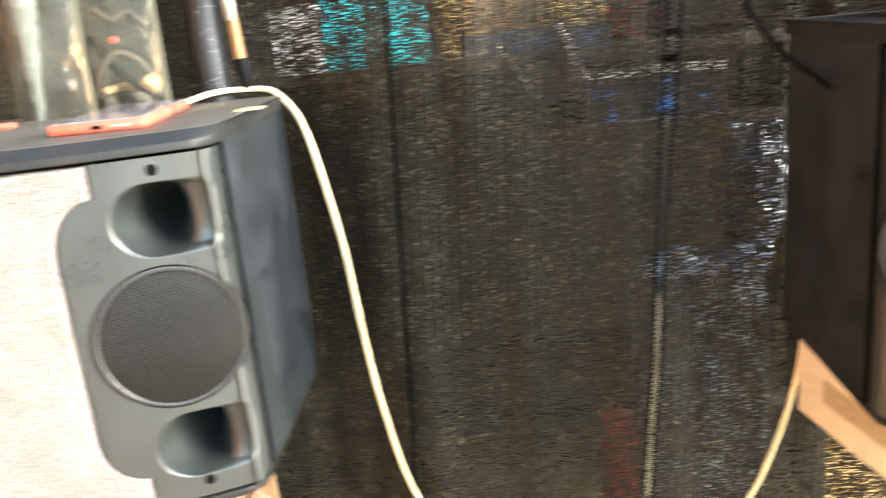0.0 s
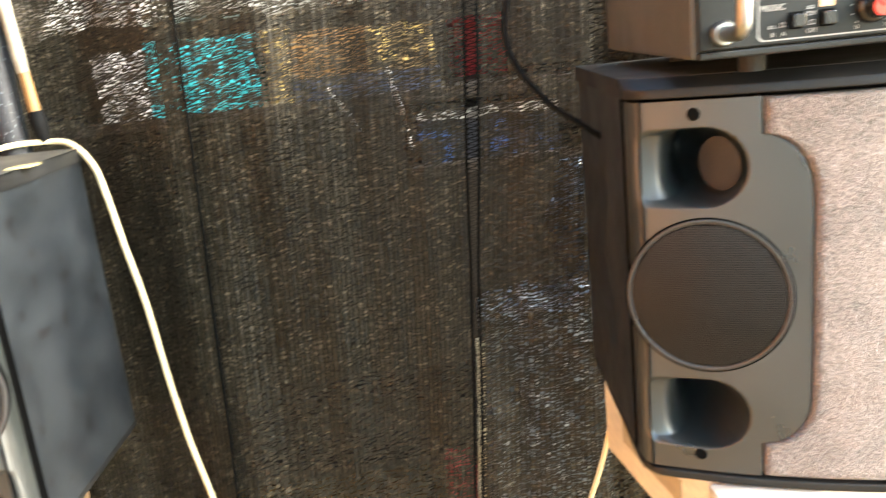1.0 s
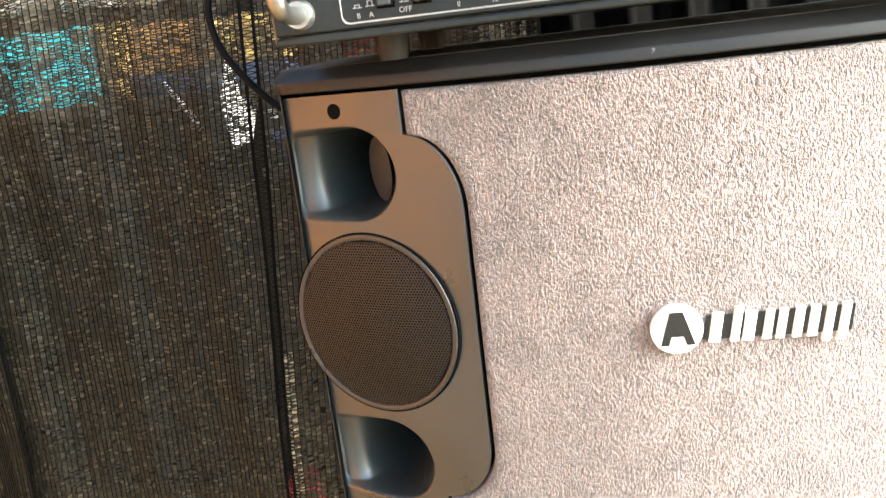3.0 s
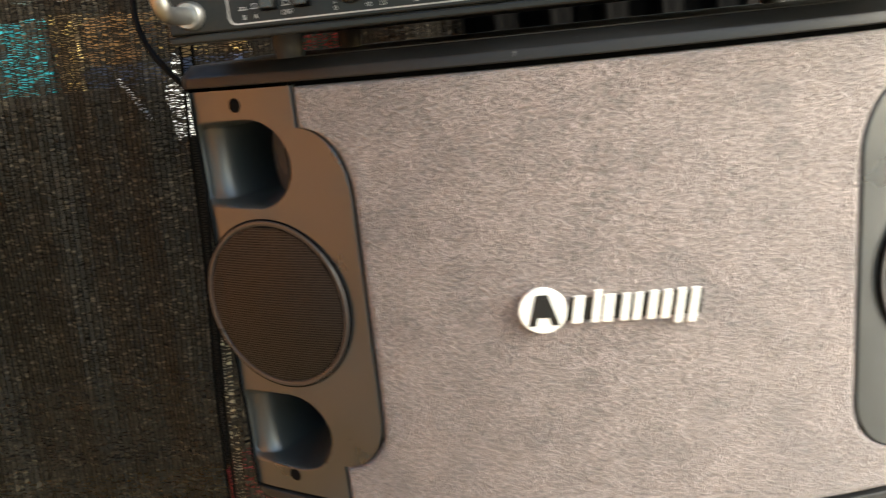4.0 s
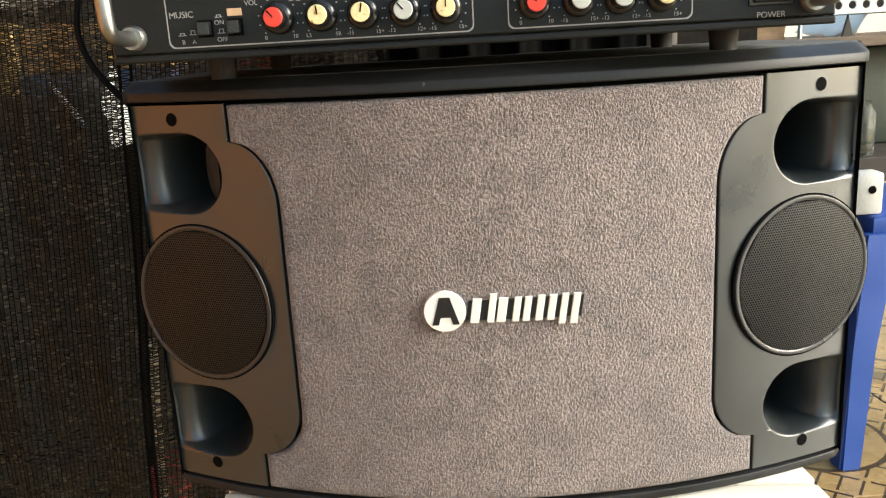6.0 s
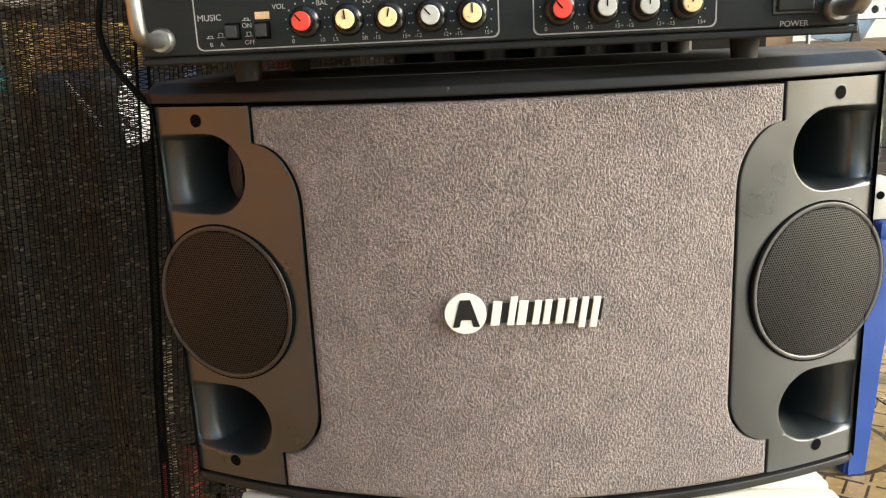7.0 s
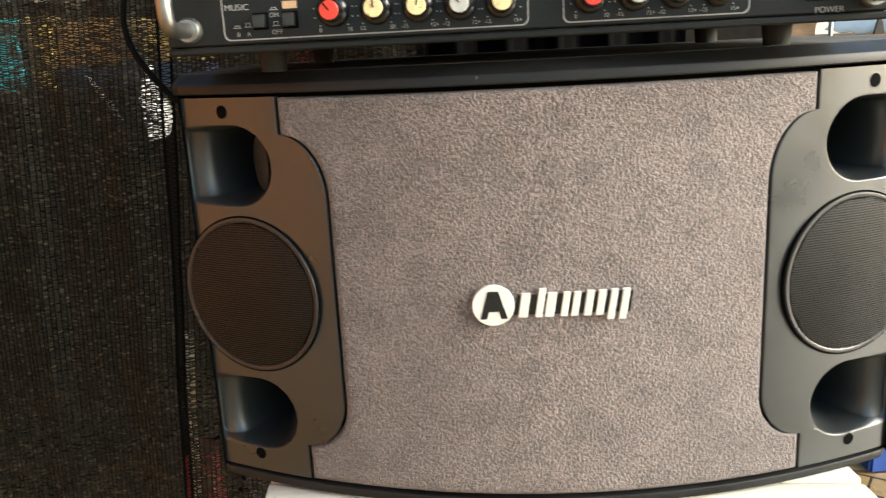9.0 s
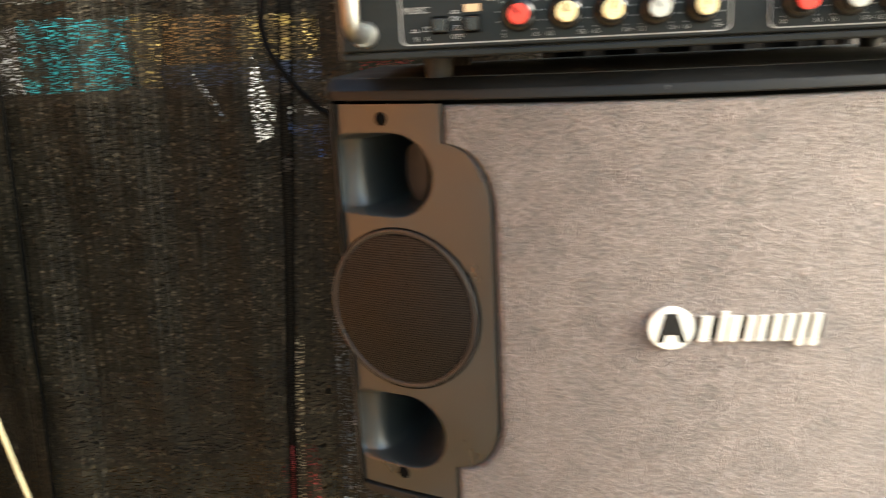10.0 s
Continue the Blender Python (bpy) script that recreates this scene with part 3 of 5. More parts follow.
def build_speaker(m, label):
    sp = thing("loudspeaker", m, label, "loudspeaker", "pair of loudspeakers")
    # cabinet shell, open in front behind the end panels
    w, b0, b1 = 0.2601, 0.052, DEEP
    verts, faces = [], []
    outline = [(-w, b0), (-w, b1), (w, b1), (w, b0)]
    for h in (0.010, 0.308):
        verts += [(x, y, h) for x, y in outline]
    faces = [(0, 1, 5, 4), (1, 2, 6, 5), (2, 3, 7, 6)]
    shell = mesh_part("cabinet", verts, faces, VINYL, sp, "black vinyl-covered cabinet sides")
    # recessed channel between the moulded ends and the cabinet sides, its shade painted near-black
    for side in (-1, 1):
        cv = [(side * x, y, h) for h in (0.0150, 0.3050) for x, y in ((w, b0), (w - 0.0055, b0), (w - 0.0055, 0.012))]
        mesh_part("side_channel", cv, [(0, 1, 4, 3), (1, 2, 5, 4)], DARK, sp, "recessed channel with painted-in shade")
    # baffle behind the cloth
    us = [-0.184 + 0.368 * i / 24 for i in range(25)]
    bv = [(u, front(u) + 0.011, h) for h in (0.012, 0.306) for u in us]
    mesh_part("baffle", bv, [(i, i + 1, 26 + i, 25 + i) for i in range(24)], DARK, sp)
    part("top_plate", lid_plate(), TOP_DARK, sp, "dusty black plastic top plate", smooth=True)
    part("top_cover", prism(plate_outline(-0.0140), 0.3168, 0.3184, 0.0006, seg=1), DUSTY_TOP, sp, "dusty matt black top face")
    part("bottom_plate", prism(plate_outline(0.0022, 0.2595), 0.0095, 0.0162, 0.0010, 0.0016), TOP_DARK, sp, smooth=True)
    # cloth field
    rows, cols, h0, h1 = 140, 60, 0.0190, 0.3010
    verts, faces = [], []
    for j in range(-1, rows + 2):
        h = h0 + (h1 - h0) * min(rows, max(0, j)) / rows
        ub = cloth_edge(h) - 0.0017
        for i in range(-1, cols + 2):
            s = min(1, max(0, i / cols))
            s = 0.5 - 0.5 * math.cos(math.pi * s)
            u = -ub + 2 * ub * s
            rim = min(ub - abs(u), h - h0, h1 - h)
            v = front(u) - 0.0022 + 0.0020 * max(0, 1 - rim / 0.0030) ** 2
            if i in (-1, cols + 1) or j in (-1, rows + 1):
                v += 0.012
            verts.append((u, v, h))
    n = cols + 3
    for j in range(rows + 2):
        for i in range(n - 1):
            faces.append((j * n + i, j * n + i + 1, (j + 1) * n + i + 1, (j + 1) * n + i))
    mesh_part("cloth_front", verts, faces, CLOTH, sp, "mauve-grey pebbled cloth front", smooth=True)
    for side in (-1, 1):
        end = end_panel(side, sp)
        tilt = math.atan(2 * BOW * 0.2135 / HOLE_U ** 2)
        base = Matrix.Translation((side * 0.2135, front(0.2135), 0.1600)) @ Matrix.Rotation(side * tilt, 4, "Z") @ Matrix.Rotation(radians(90), 4, "X")
        ring = part("tweeter_ring", lathe([(0.0480, -0.016), (0.0578, -0.016), (0.0580, 0.0003), (0.0577, 0.0010), (0.0570, 0.0012), (0.0553, 0.0011), (0.0548, 0.0007), (0.0545, -0.0006), (0.0522, -0.0008)], 72, base, caps=False), RING, sp, smooth=True)
        # flat near-black band paints the shaded gap round the ring
        part("shade_band", lathe([(0.0576, -0.010), (0.0576, 0.0001), (0.0592, 0.0001), (0.0592, -0.010)], 72, base, caps=False), DARK, ring)
        part("tweeter_cone", lathe([(0.0545, -0.003), (0.0545, 0.0000), (0.030, 0.0010), (0.016, 0.0012), (0.014, 0.0022), (0.004, 0.0030)], 40, base), CONE, sp, smooth=True)
        gv, gf = GRILLE
        mesh_part("tweeter_grille", [base @ Vector((x, y, z + 0.0010)) for x, y, z in gv], gf, MESH_METAL, sp, "black perforated steel tweeter grille")
        if side < 0:
            # added tilted disc, stands in for the light on the port's inner wall
            inner = Matrix.Translation((-0.1985, front(0.1985) + 0.0200, 0.2545)) @ Matrix.Rotation(radians(-60), 4, "Z") @ Matrix.Rotation(radians(90), 4, "X")
            part("lit_wall_disc", lathe([(0.0195, 0.0012), (0.0165, 0.0), (0.0090, -0.0012), (0.002, -0.0016)], 40, inner), PORT_INNER, end, smooth=True)
        for h in (0.2925, 0.0320):
            at = Matrix.Translation((side * HOLE_U, front(HOLE_U), h)) @ Matrix.Rotation(side * tilt, 4, "Z") @ Matrix.Rotation(radians(90), 4, "X")
            part("screw_hole", lathe([(0.0054, -0.002), (0.0053, 0.0001), (0.0050, 0.0002), (0.0044, 0.0001)], 24, at, caps=False), PLASTIC, sp, smooth=True)
            # near-black disc stands in for the darkness inside the screw hole
            part("hole_shade_disc", lathe([(0.0046, -0.001), (0.0046, 0.0003)], 24, at), DARK, sp)
    return sp


def add_badge(sp):
    """Maker's plate as plain shapes: a pale disc with a dark wedge and a row of slanted pale bars on a dark strip."""
    v0 = front(0.0) - 0.0022
    flat = Matrix.Rotation(radians(90), 4, "X")
    badge = part("badge", lathe([(0.0141, 0.0), (0.0141, 0.0026), (0.0137, 0.0030)], 48, Matrix.Translation((-0.0375, v0 + 0.0016, 0.1608)) @ flat), BADGE_WHITE, sp, "raised ivory and black maker's badge", smooth=True)
    wedge = [(-0.0088, -0.0095), (-0.0035, 0.0095), (0.0035, 0.0095), (0.0095, -0.0095), (0.0050, -0.0095), (0.0036, -0.0045), (-0.0030, -0.0045), (-0.0044, -0.0095)]
    part("wedge", prism([(x - 0.0375, z) for x, z in wedge], 0.0, 0.0006), BADGE_BLACK, badge).matrix_basis = Matrix.Translation((0, v0 - 0.0012, 0.1612)) @ flat
    strip = [(-0.0225, -0.0060), (0.0545, -0.0060), (0.0565, 0.0085), (-0.0195, 0.0075)]
    part("strip", prism(strip, 0.0, 0.0012), BADGE_BLACK, badge).matrix_basis = Matrix.Translation((-0.002, v0 + 0.0006, 0.1597)) @ flat
    for x0, x1, low, high in ((-0.0180, -0.0120, -0.0080, 0.0085), (-0.0068, -0.0022, -0.0080, 0.0115), (-0.0006, 0.0054, -0.0080, 0.0085), (0.0098, 0.0143, -0.0080, 0.0085), (0.0167, 0.0212, -0.0080, 0.0085), (0.0250, 0.0298, -0.0080, 0.0090), (0.0328, 0.0376, -0.0080, 0.0090), (0.0408, 0.0452, -0.0110, 0.0095), (0.0484, 0.0530, -0.0110, 0.0095)):
        lean = 0.16
        shape = [(x0 + low * lean, low), (x1 + low * lean, low), (x1 + high * lean, high), (x0 + high * lean, high)]
        part("bar", prism(shape, 0.0, 0.0032, 0.0003, seg=1), BADGE_WHITE, badge).matrix_basis = Matrix.Translation((-0.002, v0 + 0.0010, 0.1602)) @ flat


RIGHT = pose(0.586, 0.535, 0.405, 0, 0, -5.66)
LEFT = pose(-0.4298, 0.6265, 0.3752, 0, 0, -3.9)
speaker = build_speaker(RIGHT, "black loudspeaker with mauve-grey cloth front under an amplifier")
other = copy_thing(speaker, LEFT)
tagged(other, "black loudspeaker with scuffed side, a phone lying on it")
add_badge(speaker)


# ---- the amplifier ----
def build_amplifier():
    amp = thing("amplifier", pose(0.586, 0.535, 0.723, 0, 0, -5.66), "worn black karaoke amplifier with coloured knobs", "amplifier")
    F = -0.054
    u0, u1 = -0.2310, 0.2045
    part("case", box(u0 - 0.003, u1 - 0.002, F + 0.006, 0.232, 0.0138, 0.128, 0.002), AMP_CASE, amp, "brown-black steel case with scratches")
    part("front_panel", box(u0, u1, F, F + 0.006, 0.0185, 0.130, 0.0012), AMP_PAINT, amp)
    part("bottom_lip", box(u0, u1, F - 0.0015, F + 0.006, 0.0135, 0.0180, 0.0012), AMP_PAINT, amp)
    for u in (-0.180, 0.155):
        for v in (0.0, 0.18):
            part("foot", lathe([(0.0085, 0.0), (0.0098, 0.014)], 24, Matrix.Translation((u, v, 0))), RUBBER, amp, smooth=True)
    for u in (-0.2165, 0.1905):
        handle = part("handle", tube([(u, F, 0.0285), (u, F - 0.024, 0.0285), (u, F - 0.034, 0.031), (u, F - 0.038, 0.040), (u, F - 0.038, 0.075), (u, F - 0.038, 0.106), (u, F - 0.030, 0.1165), (u, F, 0.1165)], 0.0046, 14, 8), CHROME, amp, "scuffed chrome bar handle", smooth=True)
        for h in (0.0285, 0.1165):
            part("collar", lathe([(0.0078, 0.0), (0.0078, 0.004), (0.0066, 0.006)], 28, Matrix.Translation((u, F, h)) @ Matrix.Rotation(radians(90), 4, "X")), CHROME, handle, smooth=True)

    def outline(a, b, low, high):
        pts = []
        r = 0.004
        for cx, cz, start in ((b - r, low + r, -90), (b - r, high - r, 0), (a + r, high - r, 90), (a + r, low + r, 180)):
            pts += [(cx + r * math.cos(radians(start + k * 15)), cz + r * math.sin(radians(start + k * 15))) for k in range(7)]
        verts, faces = [], []
        cx, cz = (a + b) / 2, (low + high) / 2
        for x, z in pts:
            dx, dz = (1 if x > cx else -1), (1 if z > cz else -1)
            verts += [(x, F - 0.0003, z), (x - dx * 0.0008, F - 0.0003, z - dz * 0.0008)]
        n = len(pts)
        faces = [(2 * i, 2 * ((i + 1) % n), 2 * ((i + 1) % n) + 1, 2 * i + 1) for i in range(n)]
        mesh_part("printed_frame", verts, faces, PRINT, amp)

    outline(-0.1955, -0.0095, 0.0210, 0.0700)
    outline(0.0108, 0.1205, 0.0210, 0.0700)
    part("printed_line", box(-0.1910, -0.0160, F - 0.0004, F + 0.001, 0.0528, 0.0535, 0), PRINT, amp)

    def write(text, u, h, size=0.0042):
        lettering("printed_text", text, size, Matrix.Translation((u, F - 0.0003, h)) @ Matrix.Rotation(radians(90), 4, "X"), PRINT, amp)

    write("MUSIC", -0.1862, 0.0404, 0.0052)
    write("B", -0.1865, 0.0245, 0.0036)
    write("A", -0.1800, 0.0245, 0.0036)
    write("ON", -0.1635, 0.0350, 0.0038)
    write("OFF", -0.1625, 0.0250, 0.0038)
    def symbol(u, h, down):
        """A printed push-button sign: a small arch on a base line."""
        bm = bmesh.new()
        top = 0.0013 if down else 0.0024
        for x0, x1, z0, z1 in ((-0.0024, 0.0024, 0.0, 0.0004), (-0.0014, -0.0010, 0.0004, top), (0.0010, 0.0014, 0.0004, top), (-0.0014, 0.0014, top, top + 0.0004)):
            bmesh.ops.create_cube(bm, size=1, matrix=Matrix.LocRotScale((u + (x0 + x1) / 2, F - 0.0002, h + (z0 + z1) / 2), None, (x1 - x0, 0.0006, z1 - z0)))
        part("printed_symbol", bm, PRINT, amp)

    for u, h, down in ((-0.1868, 0.0283, True), (-0.1802, 0.0286, False), (-0.1635, 0.0380, True), (-0.1627, 0.0286, False), (-0.1735, 0.0585, False), (-0.1735, 0.0555, True), (-0.1672, 0.0588, True), (-0.1672, 0.0558, False)):
        symbol(u, h, down)
    part("push_switch", box(-0.1640, -0.1568, F - 0.0065, F + 0.002, 0.0575, 0.0653, 0.0006), KNOB, amp)
    for u in (-0.1722, -0.1538):
        part("switch_well", box(u - 0.0048, u + 0.0048, F - 0.0004, F + 0.002, 0.0268, 0.0370, 0.0003), DARK, amp)
        part("push_switch", box(u - 0.0036, u + 0.0036, F - 0.0065, F + 0.002, 0.0280, 0.0358, 0.0006), KNOB, amp)
    part("paper_label", box(-0.1580, -0.1492, F - 0.0005, F + 0.001, 0.0385, 0.0428, 0), STICKER, amp, "small tan paper label")

    def knob(u, cap, low, high, turn, h=0.0357):
        flat = Matrix.Translation((u, F, h)) @ Matrix.Rotation(radians(90), 4, "X")
        k = part("knob", lathe([(0.0098, 0.0), (0.0096, 0.0035), (0.0082, 0.0055), (0.0070, 0.0060), (0.0062, 0.0140), (0.0058, 0.0146)], 32, flat), KNOB, amp, smooth=True)
        part("cap", lathe([(0.0056, 0.0140), (0.0056, 0.0156), (0.0052, 0.0161)], 32, flat), cap, k, "coloured cap" if cap != CAP_GREY else "grey cap", smooth=True)
        mark = box(-0.0004, 0.0004, 0.0, 0.0052, 0.0158, 0.0164, 0)
        part("pointer", mark, DARK, k).matrix_basis = flat @ Matrix.Rotation(radians(turn), 4, "Z")
        for i in range(11):
            a = radians(-45 + 27 * i)
            d = Matrix.Translation((u + 0.0120 * math.cos(a), F - 0.0003, h + 0.0120 * math.sin(a))) @ Matrix.Rotation(radians(90), 4, "X")
            part("tick", lathe([(0.0005, 0.0), (0.0005, 0.0002)], 8, d), PRINT, k)
        write(low, u - 0.0085, h - 0.0113, 0.0034)
        write(high, u + 0.0095, h - 0.0113, 0.0034)

    for u, cap, low, high, turn in ((-0.1272, CAP_RED, "0", "10", 40), (-0.1010, CAP_CREAM, "L5", "5R", 4), (-0.0757, CAP_CREAM, "-15", "15+", -12), (-0.0505, CAP_GREY, "-12", "12+", 42), (-0.0257, CAP_CREAM, "-15", "15+", 0),
                                    (0.0270, CAP_RED, "0", "10", 40), (0.0530, CAP_GREY, "-15", "15+", 0), (0.0776, CAP_GREY, "-12", "12+", 0), (0.1022, CAP_CREAM, "-15", "15+", 0)):
        knob(u, cap, low, high, turn)
    write("VOL", -0.1430, 0.0452)
    write("5", -0.1268, 0.0492, 0.0034)
    write("BAL", -0.1165, 0.0462)
    write("LO", -0.0890, 0.0462)
    part("switch_bezel", box(0.1530, 0.1795, F - 0.0012, F + 0.002, 0.0260, 0.0480, 0.0008), KNOB, amp)
    part("power_switch", box(0.1555, 0.1770, F - 0.0035, F + 0.002, 0.0280, 0.0460, 0.0010), AMP_PAINT, amp)
    write("POWER", 0.1665, 0.0206, 0.0049)
    return amp


build_amplifier()


# ---- the bench under the right-hand loudspeaker ----
def build_bench():
    bench = thing("bench", pose(0, 0, 0), "low bench with white painted planks and tan wooden side rails", "bench")
    def slant(bm):
        """Turns a board's edges to run along the loudspeaker above it."""
        for v in bm.verts:
            v.co.y -= 0.139 * (v.co.x - 0.370)
        return bm

    for y0, y1, top, x0 in ((0.5330, 0.5535, 0.4125, 0.3700), (0.5560, 0.6420, 0.4145, 0.3730), (0.6450, 0.7320, 0.4145, 0.3860), (0.7350, 0.8220, 0.4145, 0.3960)):
        part("plank", slant(box(x0, 0.8080, y0, y1, top - 0.019, top, 0.0025)), WHITE_WOOD, bench, "white painted plank", smooth=True)

    def skew(bm):
        for v in bm.verts:
            v.co.x -= 0.115 * (v.co.y - 0.557)
        return bm

    rail = part("side_rail", skew(box(0.3715, 0.3930, 0.5570, 0.765, 0.3345, 0.4133, 0.003)), TAN_WOOD, bench, "tan planed wooden rail", smooth=True)
    # thin darker board that paints a shadow along the rail
    part("shade_band", skew(box(0.3705, 0.379, 0.600, 0.720, 0.3640, 0.3880, 0.001)), RAIL_SHADE, rail, "shadow strip painted on the rail")
    part("side_rail", box(0.7800, 0.8040, 0.500, 0.786, 0.3195, 0.3950, 0.003), TAN_WOOD, bench, "tan planed wooden rail", smooth=True)
    part("front_board", slant(box(0.3705, 0.7790, 0.5360, 0.5700, 0.3395, 0.3930, 0.002)), WHITE_WOOD, bench)
    part("cross_beam", box(0.3900, 0.7790, 0.735, 0.775, 0.3545, 0.3950, 0.002), TAN_WOOD, bench)
    for x, y, top in ((0.3760, 0.575, 0.3345), (0.7400, 0.492, 0.3395), (0.7400, 0.737, 0.3545), (0.6200, 0.737, 0.3545)):
        part("leg", box(x, x + 0.038, y, y + 0.036, 0.0, top, 0.003), TAN_WOOD, bench)
    return bench


build_bench()


def build_crate():
    crate = thing("crate", pose(-0.4284, 0.755, 0, 0, 0, -3.9), "brown slatted wooden crate under a loudspeaker", "crate")
    for i in range(4):
        z = 0.010 + 0.090 * i
        for y in (-0.125, 0.113):
            part("slat", box(-0.20, 0.20, y, y + 0.012, z, z + 0.072, 0.002), BROWN_WOOD, crate)
        for x in (-0.188, 0.176):
            part("slat", box(x, x + 0.012, -0.112, 0.112, z, z + 0.072, 0.002), BROWN_WOOD, crate)
    for x in (-0.175, 0.155):
        for y in (-0.112, 0.092):
            part("corner_post", box(x, x + 0.020, y, y + 0.020, 0.0, 0.3729, 0.001), BROWN_WOOD, crate)
    for k in range(3):
        part("top_board", box(-0.202, 0.202, -0.130 + 0.087 * k, -0.046 + 0.087 * k, 0.3729, 0.3847, 0.002), BROWN_WOOD, crate)


build_crate()


# ---- things on the left-hand loudspeaker ----
TOP_L = 0.3752 + 0.318


def build_phone():
    phone = thing("phone", pose(-0.2660, 0.737, TOP_L, 0, 0, 2.5), "phone in a coral red case lying on a loudspeaker", "phone")
    part("case", box(-0.0385, 0.0385, -0.0785, 0.0785, 0.0, 0.0095, 0.0035, 3), CASE_RED, phone, smooth=True)
    part("screen", box(-0.0350, 0.0350, -0.0745, 0.0745, 0.0088, 0.0102, 0.0006), SCREEN, phone, "glossy grey screen")
    part("charging_port", box(-0.0045, 0.0045, -0.0792, -0.0770, 0.0035, 0.0062, 0.0003), DARK, phone)
    part("loudspeaker_slot", box(0.0120, 0.0260, -0.0790, -0.0770, 0.0040, 0.0056, 0.0003), PRINT, phone)


build_phone()
chip = part("paint_chip", prism([(-0.014, -0.010), (0.006, -0.011), (0.015, 0.004), (0.010, 0.012), (-0.003, 0.009), (-0.011, 0.002)], 0, 0.0012), YELLOW_CHIP)
chip.matrix_world = pose(-0.1590, 0.742, TOP_L, 0, 0, 20)
tagged(chip, "torn scrap of pale yellow tape on a loudspeaker", "tape scrap")
bead = part("red_clip", box(-0.012, 0.012, -0.005, 0.005, 0, 0.006, 0.002), CASE_RED)
bead.matrix_world = pose(-0.395, 0.775, TOP_L, 0, 0, 10)
tagged(bead, "small coral red plastic clip", "clip")


def build_bag(name, x0, x1, y, top, seed, label):
    """A limp clear plastic bag: two crinkled sheets closed at the sides."""
    rng = random.Random(seed)
    off = Vector((rng.random() * 9, rng.random() * 9, rng.random() * 9))
    nx, nz = 18, 22
    verts, faces = [], []
    for s in (-1, 1):
        for j in range(nz + 1):
            for i in range(nx + 1):
                a, b = i / nx, j / nz
                x, z = x0 + (x1 - x0) * a, TOP_L + 0.001 + (top - TOP_L) * b
                puff = 0.022 * math.sin(math.pi * a) ** 0.6 * (0.4 + 0.6 * math.sin(math.pi * min(1, b * 1.2 + 0.1)))
                wave = 0.007 * noise.noise(off + Vector((x * 40, z * 30, s)))
                verts.append((x + 0.3 * wave, y + s * puff + wave * math.sin(math.pi * a), z))
    n = (nx + 1) * (nz + 1)
    for s in range(2):
        for j in range(nz):
            for i in range(nx):
                q = [s * n + j * (nx + 1) + i, s * n + j * (nx + 1) + i + 1, s * n + (j + 1) * (nx + 1) + i + 1, s * n + (j + 1) * (nx + 1) + i]
                faces.append(tuple(q if s == 0 else q[::-1]))
    bag = thing(name, pose(0, 0, 0), label, "plastic bag")
    half = len(faces) // 2
    for piece, vs, fs in (("front_sheet", verts[:n], faces[:half]), ("back_sheet", verts[n:], [tuple(k - n for k in f) for f in faces[half:]])):
        mesh_part(piece, vs, fs, CLEAR, bag, "", True).visible_shadow = False
    part("side_weld", box(x1 - 0.002, x1 + 0.002, y - 0.0012, y + 0.0012, TOP_L + 0.001, top, 0.0004), WELD, bag, "cloudy welded edge")
    return bag


build_bag("plastic_bag", -0.405, -0.330, 0.835, 0.860, 3, "clear crinkled plastic bag standing on a loudspeaker")
build_bag("plastic_bag", -0.333, -0.258, 0.842, 0.860, 5, "clear plastic bag of small brown parts on a loudspeaker")
for x, y, z, r, mat_used, name, label in ((-0.318, 0.842, 0.010, 0.010, SHELF_WOOD, "rubber_lump", "small dark lump inside a clear bag"), (-0.285, 0.843, 0.012, 0.012, SHELF_WOOD, "rubber_lump", "small dark lump inside a clear bag"),
                                          (-0.300, 0.842, 0.070, 0.0035, RED_CARD, "red_bead", "tiny red bead inside a clear bag"), (-0.272, 0.842, 0.026, 0.010, BROWN_WOOD, "wooden_knob", "small brown lump inside a clear bag")):
    bm = bmesh.new()
    bmesh.ops.create_icosphere(bm, subdivisions=3, radius=r)
    for v in bm.verts:
        v.co *= 1 + 0.35 * noise.noise(v.co * 90 + Vector((x * 50, 0, 0)))
    ob = part(name, bm, mat_used, None, "", True)
    ob.matrix_world = pose(x, y, TOP_L + z, 0, 0, 0)
    tagged(ob, label, "small part")

for points, mat_used, label in (([(-0.324, 0.842, 0.006), (-0.318, 0.838, 0.040), (-0.300, 0.842, 0.058), (-0.282, 0.846, 0.048), (-0.270, 0.842, 0.030)], SHELF_WOOD, "dark bent rubber strip inside a clear bag"),
                                ([(-0.322, 0.848, 0.075), (-0.308, 0.842, 0.050), (-0.290, 0.838, 0.030), (-0.270, 0.842, 0.012)], BLACK_CORD, "dark bent rubber strip inside a clear bag"),
                                ([(-0.318, 0.840, 0.022), (-0.300, 0.846, 0.026), (-0.278, 0.840, 0.020)], BROWN_WOOD, "brown bent strip inside a clear bag"),
                                ([(-0.316, 0.846, 0.100), (-0.300, 0.842, 0.088), (-0.284, 0.846, 0.094), (-0.268, 0.842, 0.080)], SHELF_WOOD, "dark bent rubber strip inside a clear bag")):
    strip = part("rubber_strip", tube([(x, y, TOP_L + z) for x, y, z in points], 0.0036, 8, 8), mat_used, None, "", True)
    tagged(strip, label, "small part", "strips in a bag")
funnel = part("plastic_funnel", lathe([(0.004, 0.0), (0.0055, 0.010), (0.0085, 0.060), (0.0150, 0.125), (0.0170, 0.150)], 32, pose(0, 0, 0, 0, 3, 0)), PALE_PLASTIC, None, "", True)
funnel.matrix_world = pose(-0.385, 0.836, TOP_L)
